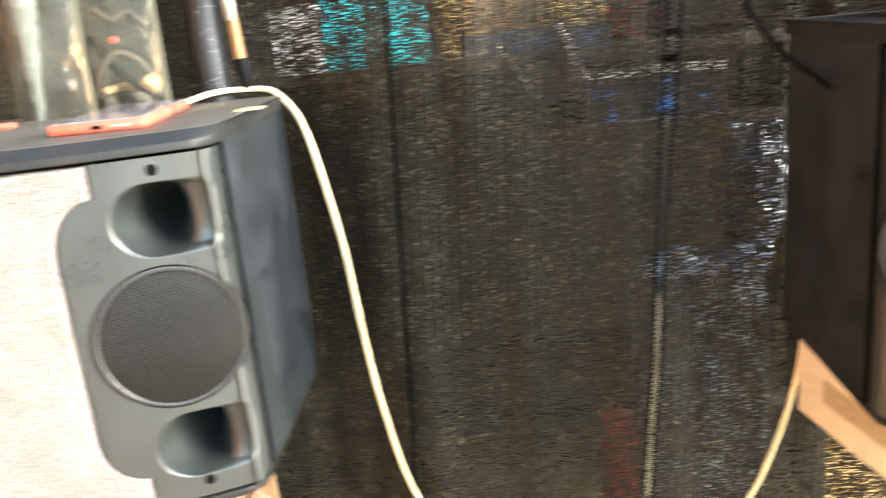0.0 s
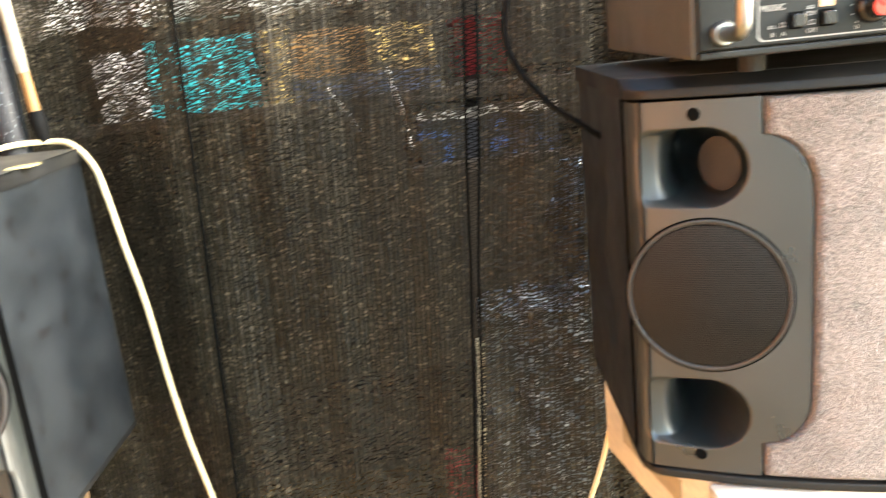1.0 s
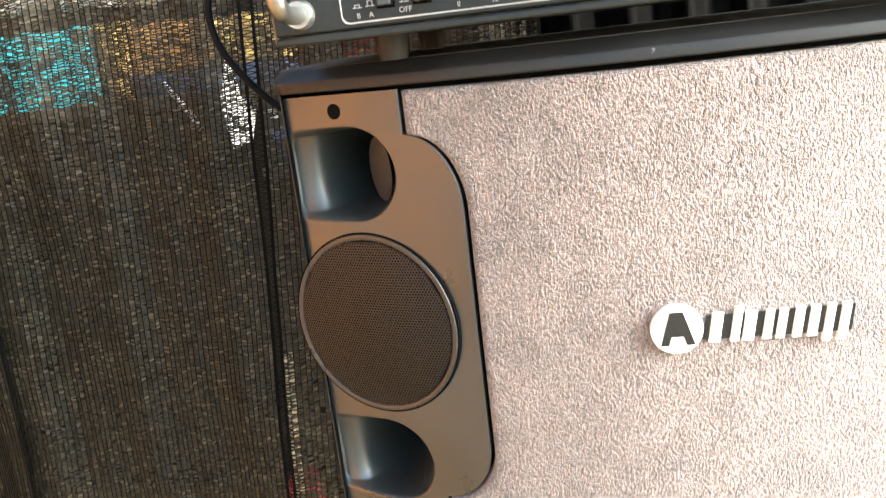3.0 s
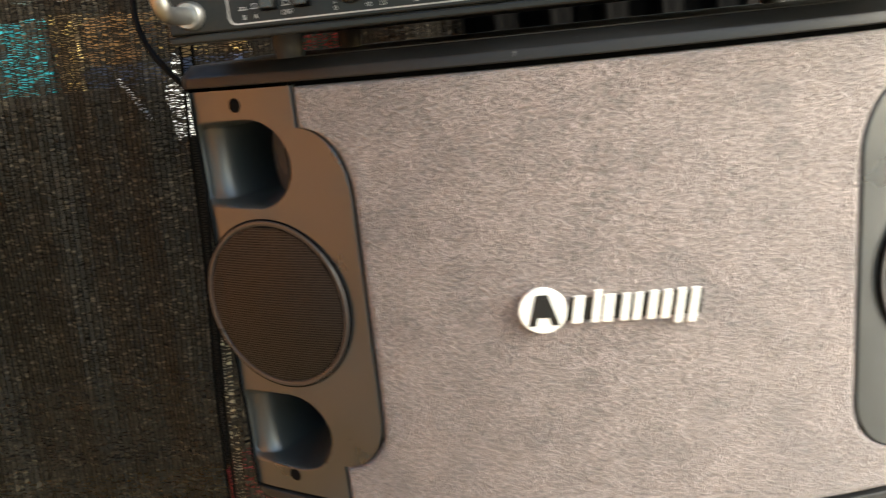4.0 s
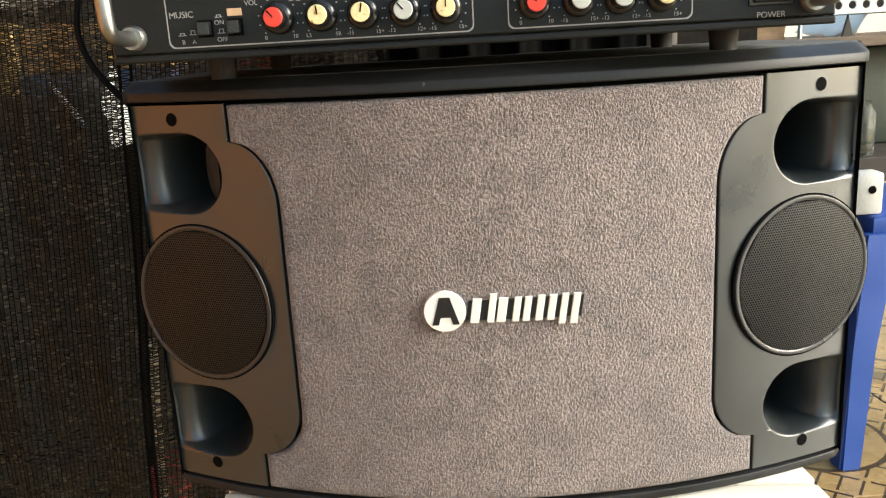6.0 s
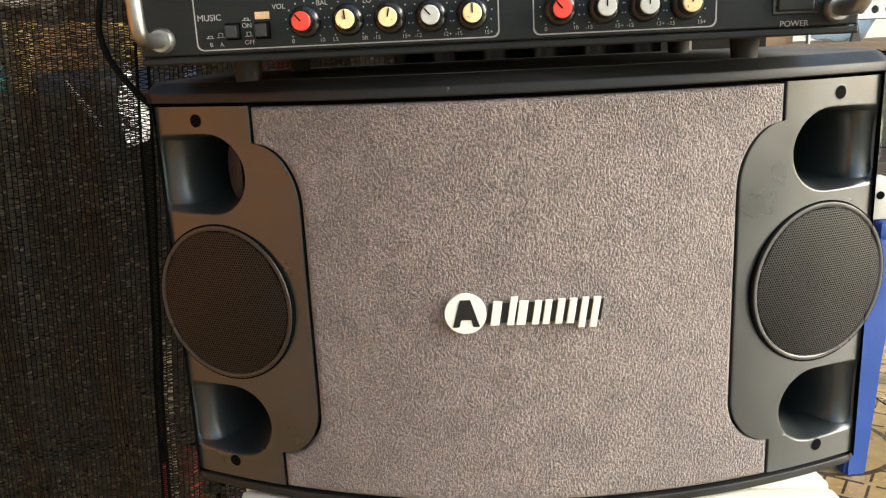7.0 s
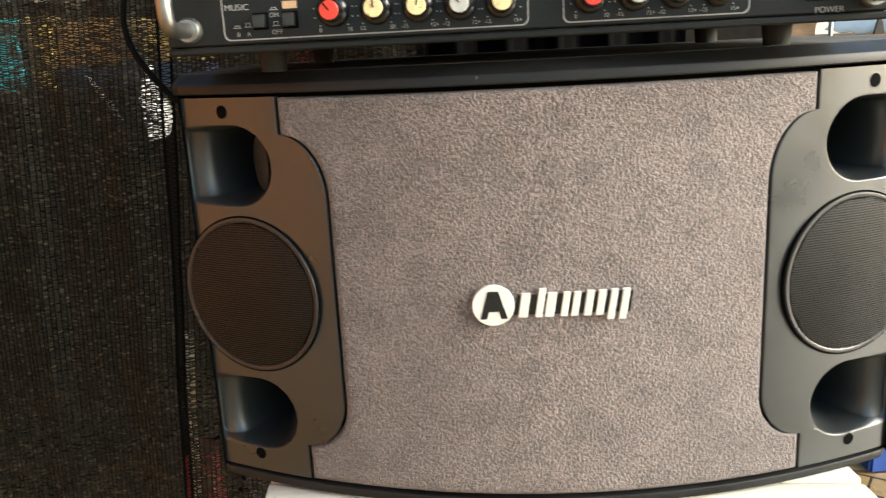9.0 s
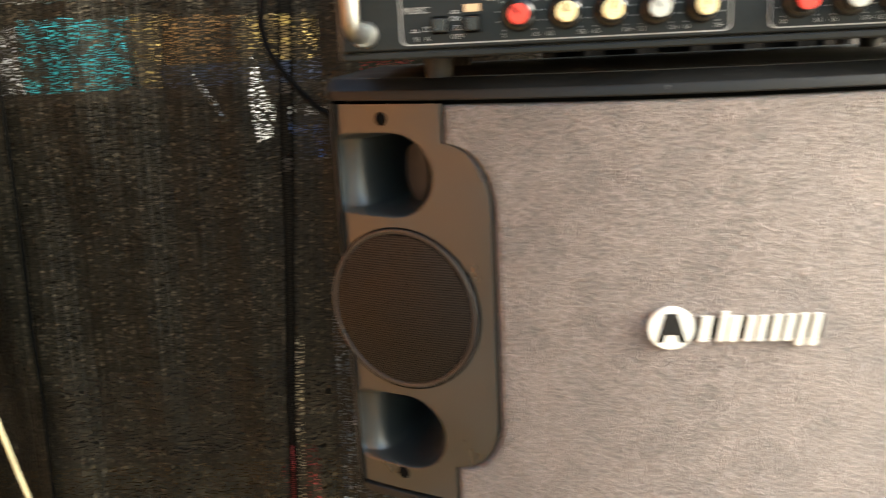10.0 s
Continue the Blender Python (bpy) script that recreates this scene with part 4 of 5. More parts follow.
tagged(funnel, "pale grey tapered plastic nozzle inside a clear bag", "nozzle")
roll = part("net_roll", tube([(-0.216, 0.876, 0.692), (-0.219, 0.878, 0.760), (-0.214, 0.880, 0.850), (-0.212, 0.884, 0.984)], 0.0150, 18, 8), ROLL_CLOTH, None, "", True)
tagged(roll, "rolled grey speckled netting hanging from the pole", "rolled net")
pink = part("loose_wire", tube([(-0.205, 0.664, 0.3712), (-0.181, 0.650, 0.3650), (-0.166, 0.648, 0.348), (-0.150, 0.655, 0.310), (-0.140, 0.690, 0.180), (-0.120, 0.720, 0.002)], 0.0013, 8, 8), PINK_WIRE, None, "", True)
tagged(pink, "thin pink wire hanging from under a loudspeaker", "wire")

stick = thing("brush", pose(-0.186, 0.868, 0.0), "worn brush with orange handle and black bristles hanging on the net", "brush")
part("wrapping", lathe([(0.0055, 0.0), (0.0064, 0.02), (0.006, 0.09), (0.005, 0.10)], 20, pose(-0.004, 0, 0.772, 0, -3, 0)), STICK_CREAM, stick, "cream tape wrapping", smooth=True)
part("handle", lathe([(0.0060, 0.0), (0.0055, 0.02), (0.0052, 0.040)], 20, pose(-0.001, 0, 0.733, 0, -3, 0)), STICK_TAN, stick, smooth=True)
part("bristles", lathe([(0.003, -0.002), (0.0075, 0.010), (0.0085, 0.026), (0.0065, 0.034)], 20, pose(0.002, 0, 0.700, 0, -4, 0)), BLACK_CORD, stick, "black bristles", smooth=True)


# ---- cables ----
cord = part("power_cord", tube([(-0.237, 0.825, TOP_L + 0.0055), (-0.215, 0.852, TOP_L + 0.010), (-0.185, 0.866, TOP_L + 0.0095), (-0.158, 0.862, 0.6985), (-0.136, 0.850, 0.676), (-0.121, 0.826, 0.645), (-0.110, 0.812, 0.600), (-0.099, 0.808, 0.535), (-0.091, 0.808, 0.445),
                                (-0.079, 0.812, 0.350), (-0.055, 0.812, 0.248), (0.010, 0.805, 0.120), (0.120, 0.800, 0.040), (0.235, 0.802, 0.090), (0.313, 0.806, 0.204), (0.335, 0.808, 0.246), (0.356, 0.810, 0.303), (0.3690, 0.810, 0.360), (0.372, 0.808, 0.395), (0.385, 0.815, 0.440)], 0.0029, 12, 10), CORD, None, "", True)
tagged(cord, "yellowed white power cord hanging between the loudspeakers", "cable")
wire = part("speaker_wire", tube([(0.300, 0.715, 0.905), (0.278, 0.702, 0.835), (0.268, 0.700, 0.790), (0.264, 0.700, 0.762), (0.272, 0.700, 0.735), (0.297, 0.700, 0.702), (0.325, 0.702, 0.680), (0.342, 0.704, 0.668), (0.358, 0.706, 0.660)], 0.0027, 10, 10), BLACK_CORD, None, "", True)
tagged(wire, "thin black cable drooping beside a loudspeaker", "cable")


# ---- the shade net ----
def net_y(x, z):
    t = min(1, max(0, (-0.02 - x) / 0.16))
    y = 0.846 + 0.062 * t * t * (3 - 2 * t)
    y += 0.0015 * math.sin(x * 118 + 1.2 * math.sin(z * 5.0)) + 0.0035 * math.sin(x * 47 + z * 3.1)
    y += 0.010 * noise.noise(Vector((x * 6 + z * 2.5, z * 3.4 - x * 2, 1.7))) + 0.004 * noise.noise(Vector((x * 15, z * 9, 4.2)))
    return y


def lace(z):
    """The laced gap between two breadths of net."""
    return 0.2235 + 0.075 * (z - 0.35)


def gap(z):
    """Half the laced gap's width."""
    t = min(1, max(0, (z - 0.53) / 0.10))
    return 0.0042 + 0.0022 * t


def hem(z):
    return -0.048 + 0.046 * (z - 0.45)


def net_panel(name, left, right, shift, seed, parent, low=0.012, high=0.985, low_open=0.10):
    rng = random.Random(seed)
    verts, faces = [], []
    width = right(0.6) - left(0.6)
    n = max(2, round(width / 0.0052))
    jit = [0.0] + [rng.uniform(-0.0007, 0.0007) for _ in range(n - 1)] + [0.0]
    step = 0.0021

    def at(i, z, dy=0.0):
        a, b = left(z), right(z)
        x = a + (b - a) * i / n + jit[i]
        return (x, net_y(x, z) + shift + dy, z)

    def quad(p, q, half, lift):
        k = len(verts)
        verts.extend([(p[0], p[1] - lift, p[2] - half), (q[0], q[1] + lift, q[2] - half), (q[0], q[1] + lift * 0.3, q[2] + half), (p[0], p[1] - lift * 0.2, p[2] + half)])
        faces.append((k, k + 1, k + 2, k + 3))

    rows = int((high - low) / step)
    for i in range(n):
        for j in range(rows):
            z = low + j * step
            z += 0.0030 * noise.noise(Vector((left(0.6) * 9 + i * 0.11, z * 22, seed))) + 0.0012 * noise.noise(Vector((i * 0.5, z * 70, seed + 5)))
            p = at(i, z)
            open_here = 0.10 + 0.16 * max(0, noise.noise(Vector((p[0] * 11, z * 8, seed))))
            if rng.random() < open_here * (0.16 if z > 0.56 else low_open):
                continue
            rise = rng.uniform(0.0003, 0.0018) * (1 if (i % 2) ^ (rng.random() < 0.22) else -1)
            half = rng.uniform(0.00069, 0.00108) if z > 0.56 else rng.uniform(0.00076, 0.00118)
            quad(p, at(i + 1, z + rise), half, (0.0004 if i % 2 else -0.0004) + rng.uniform(-0.0005, 0.0005))
    # warp chains, coloured near-black to paint the shadow lines between ribs
    chain = 0.00042
    tapes = len(faces)
    for i in range(n + 1):
        w = chain if 0 < i < n else 0.0016
        for j in range(rows // 3):
            k = len(verts)
            for z in (low + j * step * 3, low + (j + 1) * step * 3):
                x, y, _ = at(i, z)
                verts.extend([(x - w, y - 0.0009, z), (x + w, y - 0.0009, z)])
            faces.append((k, k + 1, k + 3, k + 2))
    ob = mesh_part(name, verts, faces, NET, parent, "black knitted shade net breadth")
    ob.data.materials.append(NET_THREAD)
    ob.data.polygons.foreach_set("material_index", [0] * tapes + [1] * (len(faces) - tapes))
    return ob


net = thing("shade_net", pose(0, 0, 0), "black knitted shade net screen with a laced seam and hanging folds", "shade net")
net_panel("net_breadth", lambda z: -0.95, lambda z: hem(z), 0.0, 11, net)
net_panel("net_breadth", lambda z: hem(z) - 0.022, lambda z: lace(z) - gap(z), 0.008, 12, net)
net_panel("net_breadth", lambda z: lace(z) + gap(z), lambda z: 0.520, 0.004, 13, net, low_open=0.7)
sheet_v = [(0.510 + 0.290 * i / 60, 0.870 + 0.006 * math.sin(i * 0.55) + 0.003 * math.sin(i * 1.7 + j), 0.012 + 0.973 * j / 12) for j in range(13) for i in range(61)]
sheet_f = [(j * 61 + i, j * 61 + i + 1, (j + 1) * 61 + i + 1, (j + 1) * 61 + i) for j in range(12) for i in range(60)]
mesh_part("tarpaulin_breadth", sheet_v, sheet_f, TARP_BLACK, net, "black tarpaulin sewn to the net", True)
# folded hem edge and zigzag lacing
verts, faces = [], []
for j in range(185):
    z = 0.02 + j * 0.0052
    w = gap(z) + 0.001
    a = (lace(z) - w, net_y(lace(z), z) + 0.003, z)
    b = (lace(z) + w, net_y(lace(z), z) + 0.003, z + 0.0026)
    c = (lace(z) - w, net_y(lace(z), z) + 0.003, z + 0.0052)
    for p, q in ((a, b), (b, c)):
        k = len(verts)
        verts += [(p[0], p[1], p[2] - 0.0005), (q[0], q[1], q[2] - 0.0005), (q[0], q[1], q[2] + 0.0005), (p[0], p[1], p[2] + 0.0005)]
        faces.append((k, k + 1, k + 2, k + 3))
tape_v = []
for j in range(41):
    z = 0.10 + 0.335 * j / 40
    for k in (-1, 1):
        tape_v.append((lace(z) + 0.0062 + k * (0.0050 + 0.0016 * noise.noise(Vector((j * 0.7, k, 0)))), net_y(lace(z), z) + 0.022, z))
mesh_part("tape", tape_v, [(2 * j, 2 * j + 1, 2 * j + 3, 2 * j + 2) for j in range(40)], TAPE, net, "cream reinforcing tape behind the lacing")
mesh_part("lacing", verts, faces, NET_THREAD, net, "zigzag black lacing thread")
part("hem_cord", tube([(hem(z) + 0.001, net_y(hem(z), z) - 0.003, z) for z in (0.02, 0.2, 0.4, 0.6, 0.8, 0.985)], 0.0014, 8, 6), NET_THREAD, net, "rolled black hem")
rod = part("hanging_pole", tube([(-1.0, 0.900, 0.991), (-0.3, 0.898, 0.993), (0.0, 0.862, 0.993), (0.3, 0.856, 0.993), (0.82, 0.868, 0.991)], 0.008, 12, 6), SHELF_WOOD, None, "", True)
tagged(rod, "dark wooden pole from which the net hangs", "pole")
for x, y in ((-1.0, 0.900), (0.82, 0.868)):
    prop = part("pole_post", lathe([(0.012, 0.0), (0.011, 0.984)], 14, pose(x, y, 0)), SHELF_WOOD, None, "", True)
    tagged(prop, "dark wooden post holding the net pole", "post", "net posts")


# ---- goods on the shelf behind the net ----
def build_shelf():
    shelf = thing("shelf_rack", pose(0, 0, 0), "dark wooden shelf rack of goods behind the net", "shelf")
    for z, x in ((0.185, -0.62), (0.600, 0.19), (0.700, -0.62), (1.014, -0.62)):
        part("shelf_board", box(x, 0.52, 1.075, 1.40, z - 0.014, z, 0.001), SHELF_WOOD, shelf)
    for x in (-0.634, 0.520):
        part("side_board", box(x, x + 0.014, 1.075, 1.40, 0.0, 1.15, 0.001), SHELF_WOOD, shelf)


build_shelf()


def carton(name, x0, x1, y0, y1, z0, z1, mat_used, label, turn=0.0, lid_used=None):
    c = thing(name, pose((x0 + x1) / 2, (y0 + y1) / 2, z0, 0, 0, turn), label, "carton", "goods behind the net" if "net" in label else "")
    w, d, h = (x1 - x0) / 2, (y1 - y0) / 2, z1 - z0

    def crush(bm):
        bmesh.ops.subdivide_edges(bm, edges=bm.edges[:], cuts=9, use_grid_fill=True)
        for v in bm.verts:
            k = Vector((v.co.x * 38 + x0 * 70, v.co.y * 38, v.co.z * 38))
            n = noise.noise_vector(k)
            v.co.x += 0.006 * n.x
            v.co.y += 0.003 * n.y
            v.co.z = max(0.0, v.co.z + 0.006 * n.z * min(1, v.co.z / 0.02))
        return bm

    part("body", crush(box(-w, w, -d, d, 0, h - 0.0025, 0)), mat_used, c)
    part("lid", crush(box(-w - 0.0006, w + 0.0006, -d - 0.0006, d + 0.0006, h - 0.012, h, 0)), lid_used or mat_used, c, "white lid" if lid_used else "")


carton("carton", -0.190, -0.128, 1.080, 1.200, 0.700, 0.784, WHITE_CARD, "white carton behind the net")
carton("carton", -0.126, 0.008, 1.080, 1.200, 0.700, 0.790, CYAN, "bright cyan carton behind the net")
carton("carton", 0.019, 0.048, 1.080, 1.200, 0.700, 0.794, GOLD_CARD, "narrow golden yellow carton behind the net")
carton("carton", 0.055, 0.150, 1.095, 1.200, 0.728, 0.786, BROWN_CARD, "brown carton behind the net")
carton("carton", 0.152, 0.236, 1.085, 1.200, 0.728, 0.784, GOLD_CARD, "golden yellow carton behind the net")
carton("carton", 0.052, 0.238, 1.085, 1.200, 0.700, 0.727, BLUE_CARD, "flat blue carton behind the net")
carton("carton", 0.282, 0.360, 1.280, 1.380, 0.700, 0.785, RED_CARD, "red carton behind the net")
carton("carton", 0.205, 0.395, 1.100, 1.250, 0.600, 0.668, BLUE_BOX, "dark blue carton with a white lid behind the net", 0.0, WHITE_CARD)


def build_drape():
    """Thin grey plastic sheeting hung from the upper board, its lower edge ragged."""
    verts, faces = [], []
    n, m = 120, 14
    for j in range(m + 1):
        for i in range(n + 1):
            x = -0.58 + 1.02 * i / n
            low = 0.812 + 0.016 * noise.noise(Vector((x * 9, 2.0, 0))) + 0.008 * noise.noise(Vector((x * 40, 5.0, 0)))
            z = low + (0.999 - low) * j / m
            verts.append((x, 1.10 + 0.012 * noise.noise(Vector((x * 22, z * 7, 1))) + 0.006 * noise.noise(Vector((x * 60, z * 30, 3))), z))
    for j in range(m):
        for i in range(n):
            faces.append((j * (n + 1) + i, j * (n + 1) + i + 1, (j + 1) * (n + 1) + i + 1, (j + 1) * (n + 1) + i))
    ob = mesh_part("plastic_drape", verts, faces, DRAPE, None, "", True)
    ob.modifiers.new("thickness", "SOLIDIFY").thickness = 0.001
    tagged(ob, "crumpled grey plastic sheeting hung behind the net", "plastic sheet")


build_drape()
carton("carton", 0.186, 0.222, 0.930, 0.990, 0.0, 0.237, RED_DIM, "narrow red carton standing on the floor behind the net")


def build_sack():
    """A slumped sack with sharp creases, standing on the floor close behind the net."""
    bm = bmesh.new()
    bmesh.ops.create_cube(bm, size=1, matrix=Matrix.LocRotScale((0, 0, 0.5), None, (1, 1, 1)))
    bmesh.ops.subdivide_edges(bm, edges=bm.edges[:], cuts=26, use_grid_fill=True)
    for v in bm.verts:
        x, y, z = v.co
        k = Vector((x * 2.6, y * 2.0, z * 6.0))
        crease = 0.014 * (abs(noise.noise(k)) + 0.6 * abs(noise.noise(k * 2.7)) + 0.3 * abs(noise.noise(k * 6.0)))
        v.co = Vector((x * 0.165 * (1 - 0.12 * z), y * 0.115 + crease * (1 if y > 0 else -1) * -1, z * (0.420 + 0.02 * x) + 0.012 * noise.noise(k * 1.5) * z))
        v.co.z = max(0, v.co.z)
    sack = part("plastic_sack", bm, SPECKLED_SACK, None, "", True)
    sack.matrix_world = pose(0.330, 1.030, 0.0)
    tagged(sack, "crumpled slate-grey plastic sack with painted glints behind the net", "sack", "goods behind the net")


build_sack()


def build_gap_sheet(x, top, drop, y0, y1, lean, label):
    """A white sheet edgewise over the shelf's front, added in place of a bright background gap."""
    verts, faces = [], []
    n, m = 10, 16
    for j in range(m + 1):
        b = j / m
        z = top - drop * b
        near = y0 + (1.068 - y0) * max(0, 1 - b / 0.45)
        far = 1.070 if z > 0.684 else 1.070 + (y1 - 1.070) * (1 - b) / 0.5
        for i in range(n + 1):
            a = i / n
            verts.append((x + lean * b + 0.003 * math.sin(a * 7 + b * 4), near + (far - near) * a + 0.004 * noise.noise(Vector((a * 3, b * 6, x * 30))), z))
    for j in range(m):
        for i in range(n):
            faces.append((j * (n + 1) + i, j * (n + 1) + i + 1, (j + 1) * (n + 1) + i + 1, (j + 1) * (n + 1) + i))
    rag = mesh_part("gap_sheet", verts, faces, GAP_WHITE, None, "", True)
    rag.modifiers.new("thickness", "SOLIDIFY").thickness = 0.0008
    tagged(rag, label, "rag")


def build_hanging_bag():
    """A crumpled pale-blue plastic bag pinned to the shelf's front edge."""
    verts, faces = [], []
    n, m = 20, 26
    for j in range(m + 1):
        b = j / m
        z = 0.592 - 0.21 * b
        half = (0.030 + 0.030 * math.sin(math.pi * min(1, b * 1.1))) * (1 - 0.25 * b)
        for i in range(n + 1):
            a = 2 * i / n - 1
            x = 0.415 + half * a + 0.010 * noise.noise(Vector((a * 2, b * 7, 3)))
            verts.append((x, 1.062 - 0.020 * (1 - a * a) * min(1, 3 * b) + 0.012 * noise.noise(Vector((a * 5, b * 12, 8))), z))
    for j in range(m):
        for i in range(n):
            faces.append((j * (n + 1) + i, j * (n + 1) + i + 1, (j + 1) * (n + 1) + i + 1, (j + 1) * (n + 1) + i))
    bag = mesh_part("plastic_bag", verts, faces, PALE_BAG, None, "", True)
    bag.modifiers.new("thickness", "SOLIDIFY").thickness = 0.001
    tagged(bag, "crumpled pale-blue plastic bag hanging behind the net", "plastic bag", "goods behind the net")


build_hanging_bag()
build_gap_sheet(0.170, 0.735, 0.098, 0.975, 1.165, 0.020, "white sheet standing in for a bright gap at the shelf edge")
build_gap_sheet(0.092, 0.716, 0.060, 1.058, 1.078, 0.038, "thin white sheet standing in for a bright gap at the shelf edge")


# ---- the open side of the stall ----
def build_stool():
    s = thing("stool", pose(1.420, 1.360, 0, 0, 0, 0), "blue moulded plastic stool on the tiled floor", "stool")
    part("seat", prism([(0.145 * math.cos(a) / max(abs(math.cos(a)), abs(math.sin(a))) ** 0.75, 0.145 * math.sin(a) / max(abs(math.cos(a)), abs(math.sin(a))) ** 0.75) for a in [2 * math.pi * k / 48 for k in range(48)]], 0.395, 0.424, 0.008, 0.002), BLUE, s, smooth=True)
    for sx in (-1, 1):
        for sy in (-1, 1):
            bm = bmesh.new()
            rings = []
            for z, c, w in ((0.0, 0.170, 0.019), (0.20, 0.148, 0.021), (0.397, 0.122, 0.030)):
                rings.append([bm.verts.new((sx * c + dx * w, sy * c * 0.94 + dy * w, z)) for dx, dy in ((-1, -1), (1, -1), (1, 1), (-1, 1))])
            for a, b in zip(rings, rings[1:]):
                for k in range(4):
                    bm.faces.new((a[k], a[(k + 1) % 4], b[(k + 1) % 4], b[k]))
            bm.faces.new(rings[0][::-1])
            bm.faces.new(rings[-1])
            bmesh.ops.bevel(bm, geom=[e for e in bm.edges if abs(e.verts[0].co.z - e.verts[1].co.z) > 0.05], offset=0.005, segments=2, affect="EDGES")
            part("leg", bm, BLUE, s, smooth=True)
    for k in range(4):
        side = part("apron", box(-0.110, 0.110, -0.134, -0.126, 0.335, 0.396, 0.003), BLUE, s)
        side.matrix_basis = Matrix.Rotation(radians(90 * k), 4, "Z")


build_stool()


def build_rack():
    """A pale steel work rack with a perforated upper rail and two shelves."""
    r = thing("steel_rack", pose(1.56, 1.86, 0, 0, 0, 0), "pale rusty steel rack with a perforated rail", "rack")
    for x in (-0.40, 0.40):
        for y in (-0.14, 0.14):
            part("upright", box(x - 0.012, x + 0.012, y - 0.012, y + 0.012, 0.0, 0.95, 0.001), STEEL_WHITE, r)
    part("shelf_plate", box(-0.41, 0.41, -0.16, 0.16, 0.678, 0.700, 0.002), DARK_WOOD, r, "brown wooden shelf")
    part("shelf_plate", box(-0.41, 0.41, -0.16, 0.16, 0.385, 0.440, 0.002), SHELF_WOOD, r, "dark wooden shelf")
    # perforated rail: a strip with a row of round holes
    verts, faces = [], []
    cell, rad, seg = 0.030, 0.0085, 12
    for i in range(27):
        cx = -0.39 + cell * i
        base = len(verts)
        for k in range(seg):
            a = 2 * math.pi * (k + 0.5) / seg
            c, s = math.cos(a), math.sin(a)
            f = 0.5 / max(abs(c), abs(s))
            verts += [(cx + cell * c * f, 0, 0.018 * 2 * s * f), (cx + rad * c, 0, rad * s)]
        for k in range(seg):
            faces.append((base + 2 * k, base + 2 * ((k + 1) % seg), base + 2 * ((k + 1) % seg) + 1, base + 2 * k + 1))
    rail = mesh_part("perforated_rail", verts, faces, STEEL_WHITE, r, "perforated pale steel strip")
    rail.matrix_basis = Matrix.Translation((0, -0.155, 0.764))
    rail.modifiers.new("thickness", "SOLIDIFY").thickness = 0.003
    part("rail_back", box(-0.405, 0.405, -0.140, -0.137, 0.744, 0.784, 0), SHELF_WOOD, r, "dark strip behind the holes")
    for x in (-0.066, 0.045):
        bm = prism([(x - 0.011, 0.700), (x + 0.011, 0.700), (x, 0.744)], -0.004, 0.004)
        part("bracket", bm, SHELF_WOOD, r, "dark triangular bracket").matrix_basis = Matrix.Translation((0, -0.150, 0)) @ Matrix.Rotation(radians(90), 4, "X")
    return r


build_rack()


def lathe_thing(name, profile, place, mat_used, label, category):
    ob = part(name, lathe(profile, 28), mat_used, None, "", True)
    ob.matrix_world = place
    return tagged(ob, label, category)


lathe_thing("plastic_jar", [(0.045, 0.0), (0.050, 0.006), (0.050, 0.095), (0.040, 0.108), (0.040, 0.120)], pose(1.535, 1.745, 0.440), CLEAR, "cloudy clear plastic jar on a rack", "jar")
carton("carton", 1.215, 1.372, 1.735, 1.900, 0.700, 0.737, BROWN_WOOD, "low brown carton on a rack shelf")
lathe_thing("steel_rod", [(0.0045, 0.0), (0.0045, 0.040), (0.003, 0.042)], pose(1.396, 1.720, 0.700), CHROME, "short dull steel rod standing on a rack", "rod")
lathe_thing("cardboard_roll", [(0.038, 0.0), (0.038, 0.165), (0.020, 0.165), (0.020, 0.0)], pose(1.505, 1.838, 0.440), BROWN_THING, "brown cardboard roll on a rack", "roll")


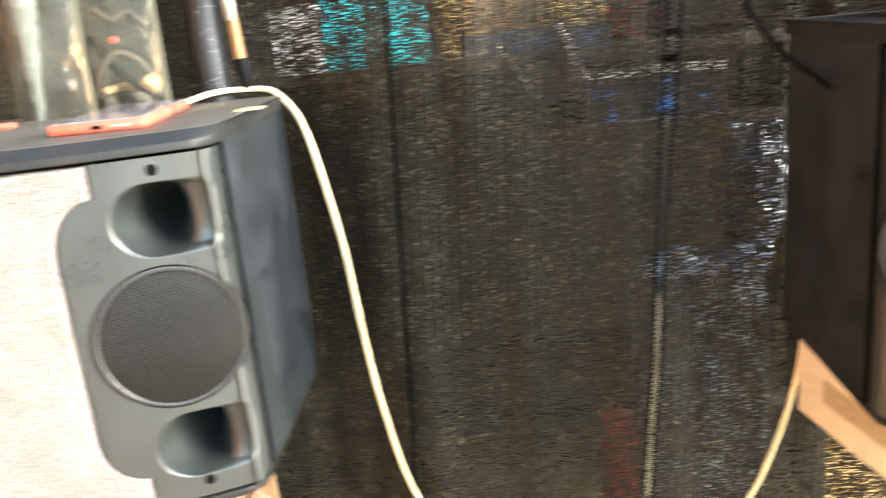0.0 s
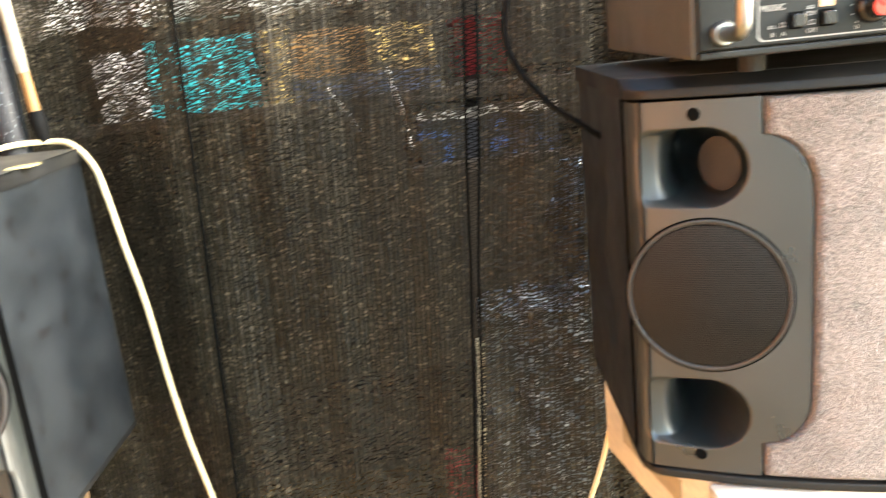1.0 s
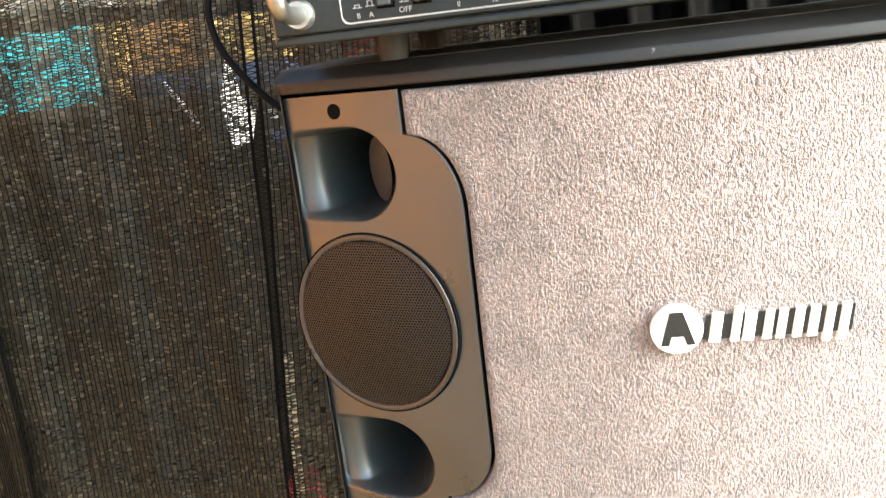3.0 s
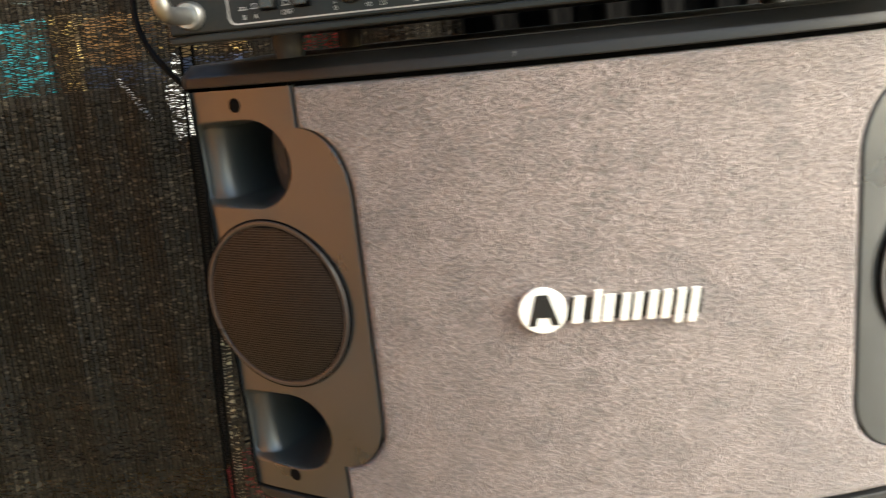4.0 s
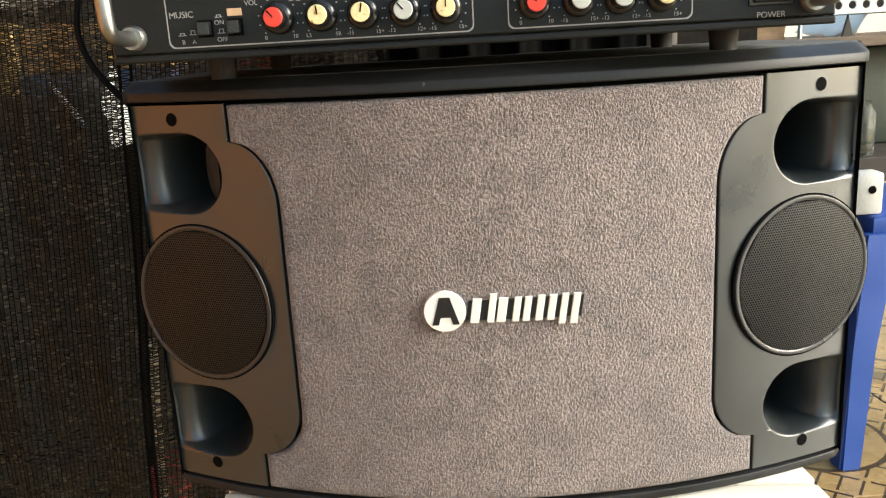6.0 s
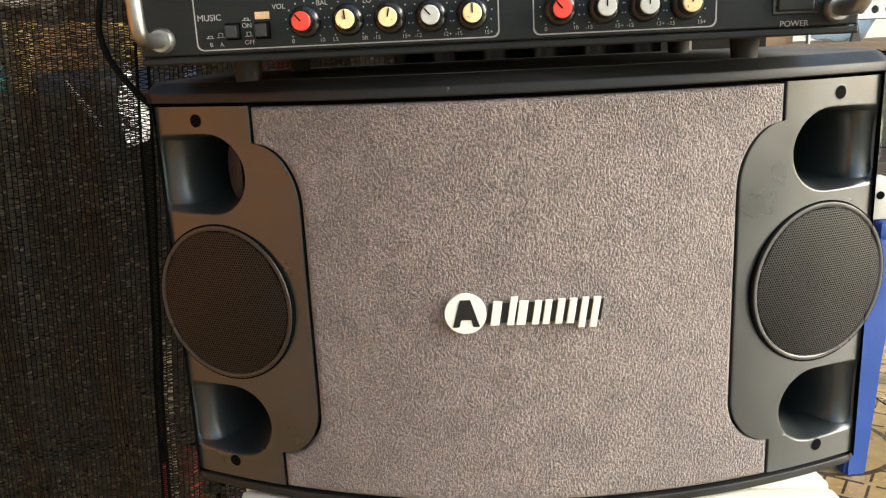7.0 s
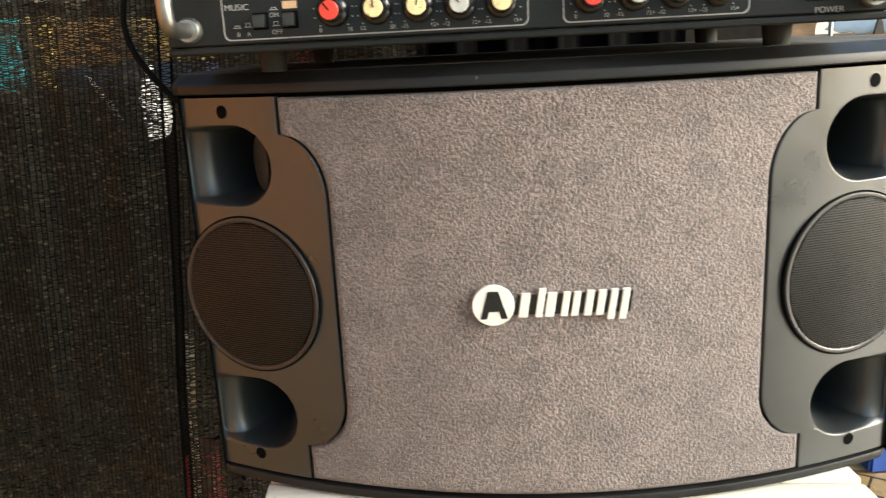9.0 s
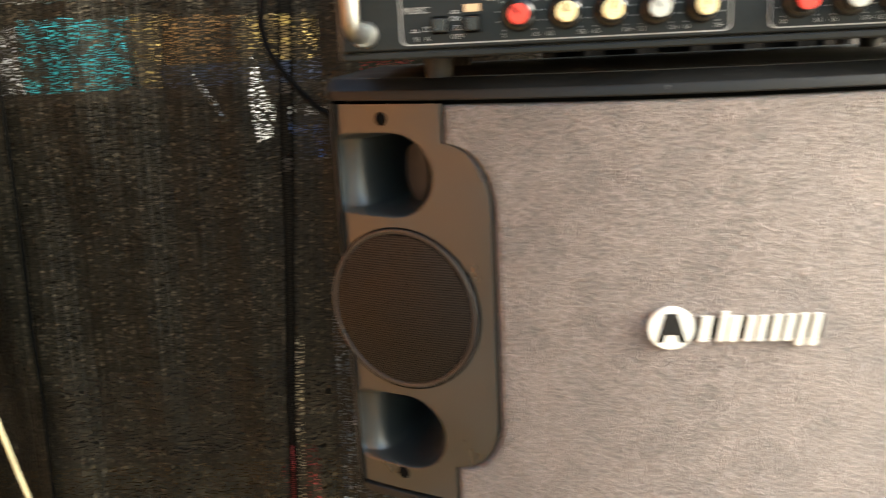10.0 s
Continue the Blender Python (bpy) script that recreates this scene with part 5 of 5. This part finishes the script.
def build_sheet():
    """White plastic sheeting thrown over the rack."""
    verts, faces = [], []
    n, m = 22, 16
    for j in range(m + 1):
        for i in range(n + 1):
            a, b = i / n, j / m
            x = 1.515 + 0.32 * a
            y = 1.72 + 0.26 * b
            z = 0.706 + 0.16 * min(1, a * 3.2) * (1 - 0.5 * b) + 0.014 * noise.noise(Vector((x * 14, y * 14, 3)))
            verts.append((x, y, z))
    for j in range(m):
        for i in range(n):
            faces.append((j * (n + 1) + i, j * (n + 1) + i + 1, (j + 1) * (n + 1) + i + 1, (j + 1) * (n + 1) + i))
    ob = mesh_part("plastic_sheet", verts, faces, WHITE_CLOTH, None, "", True)
    ob.modifiers.new("thickness", "SOLIDIFY").thickness = 0.004
    tagged(ob, "crumpled white sheet heaped on a rack", "sheet")


build_sheet()
block = thing("socket_box", pose(1.285, 1.262, 0.424, 0, 0, -4), "white plastic socket box with a dark screw hole on a stool", "socket box")
part("body", box(-0.026, 0.026, -0.02, 0.02, 0.0, 0.070, 0.006), WHITE_PLASTIC, block, smooth=True)
part("screw_hole", lathe([(0.007, 0.0), (0.006, 0.002)], 20, Matrix.Translation((0.006, -0.0195, 0.042)) @ Matrix.Rotation(radians(90), 4, "X")), DARK, block)
tub = part("dark_tub", box(1.30, 1.84, 1.885, 2.005, 0.440, 0.672, 0.012), GREEN_TUB, None, "", True)
tagged(tub, "dark green plastic tub on a rack shelf", "tub")

# ---- floor tiles, each its own piece ----
TILE_SIZE = 0.40
tile_bm = box(-TILE_SIZE / 2 + 0.0015, TILE_SIZE / 2 - 0.0015, -TILE_SIZE / 2 + 0.0015, TILE_SIZE / 2 - 0.0015, -0.0045, 0.0, 0.0012, 1)
tile_mesh = bpy.data.meshes.new("tile")
bmesh.ops.recalc_face_normals(tile_bm, faces=tile_bm.faces[:])
tile_bm.to_mesh(tile_mesh)
tile_bm.free()
tile_mesh.materials.append(TILE)
for ix in range(17):
    for iy in range(17):
        t = new("tile", tile_mesh)
        t.parent = floor
        t.matrix_basis = pose(-2.4 + TILE_SIZE * ix + 0.05, -2.4 + TILE_SIZE * iy + 0.1, 0, 0, 0, 90 * ((ix * 7 + iy * 3) % 4))
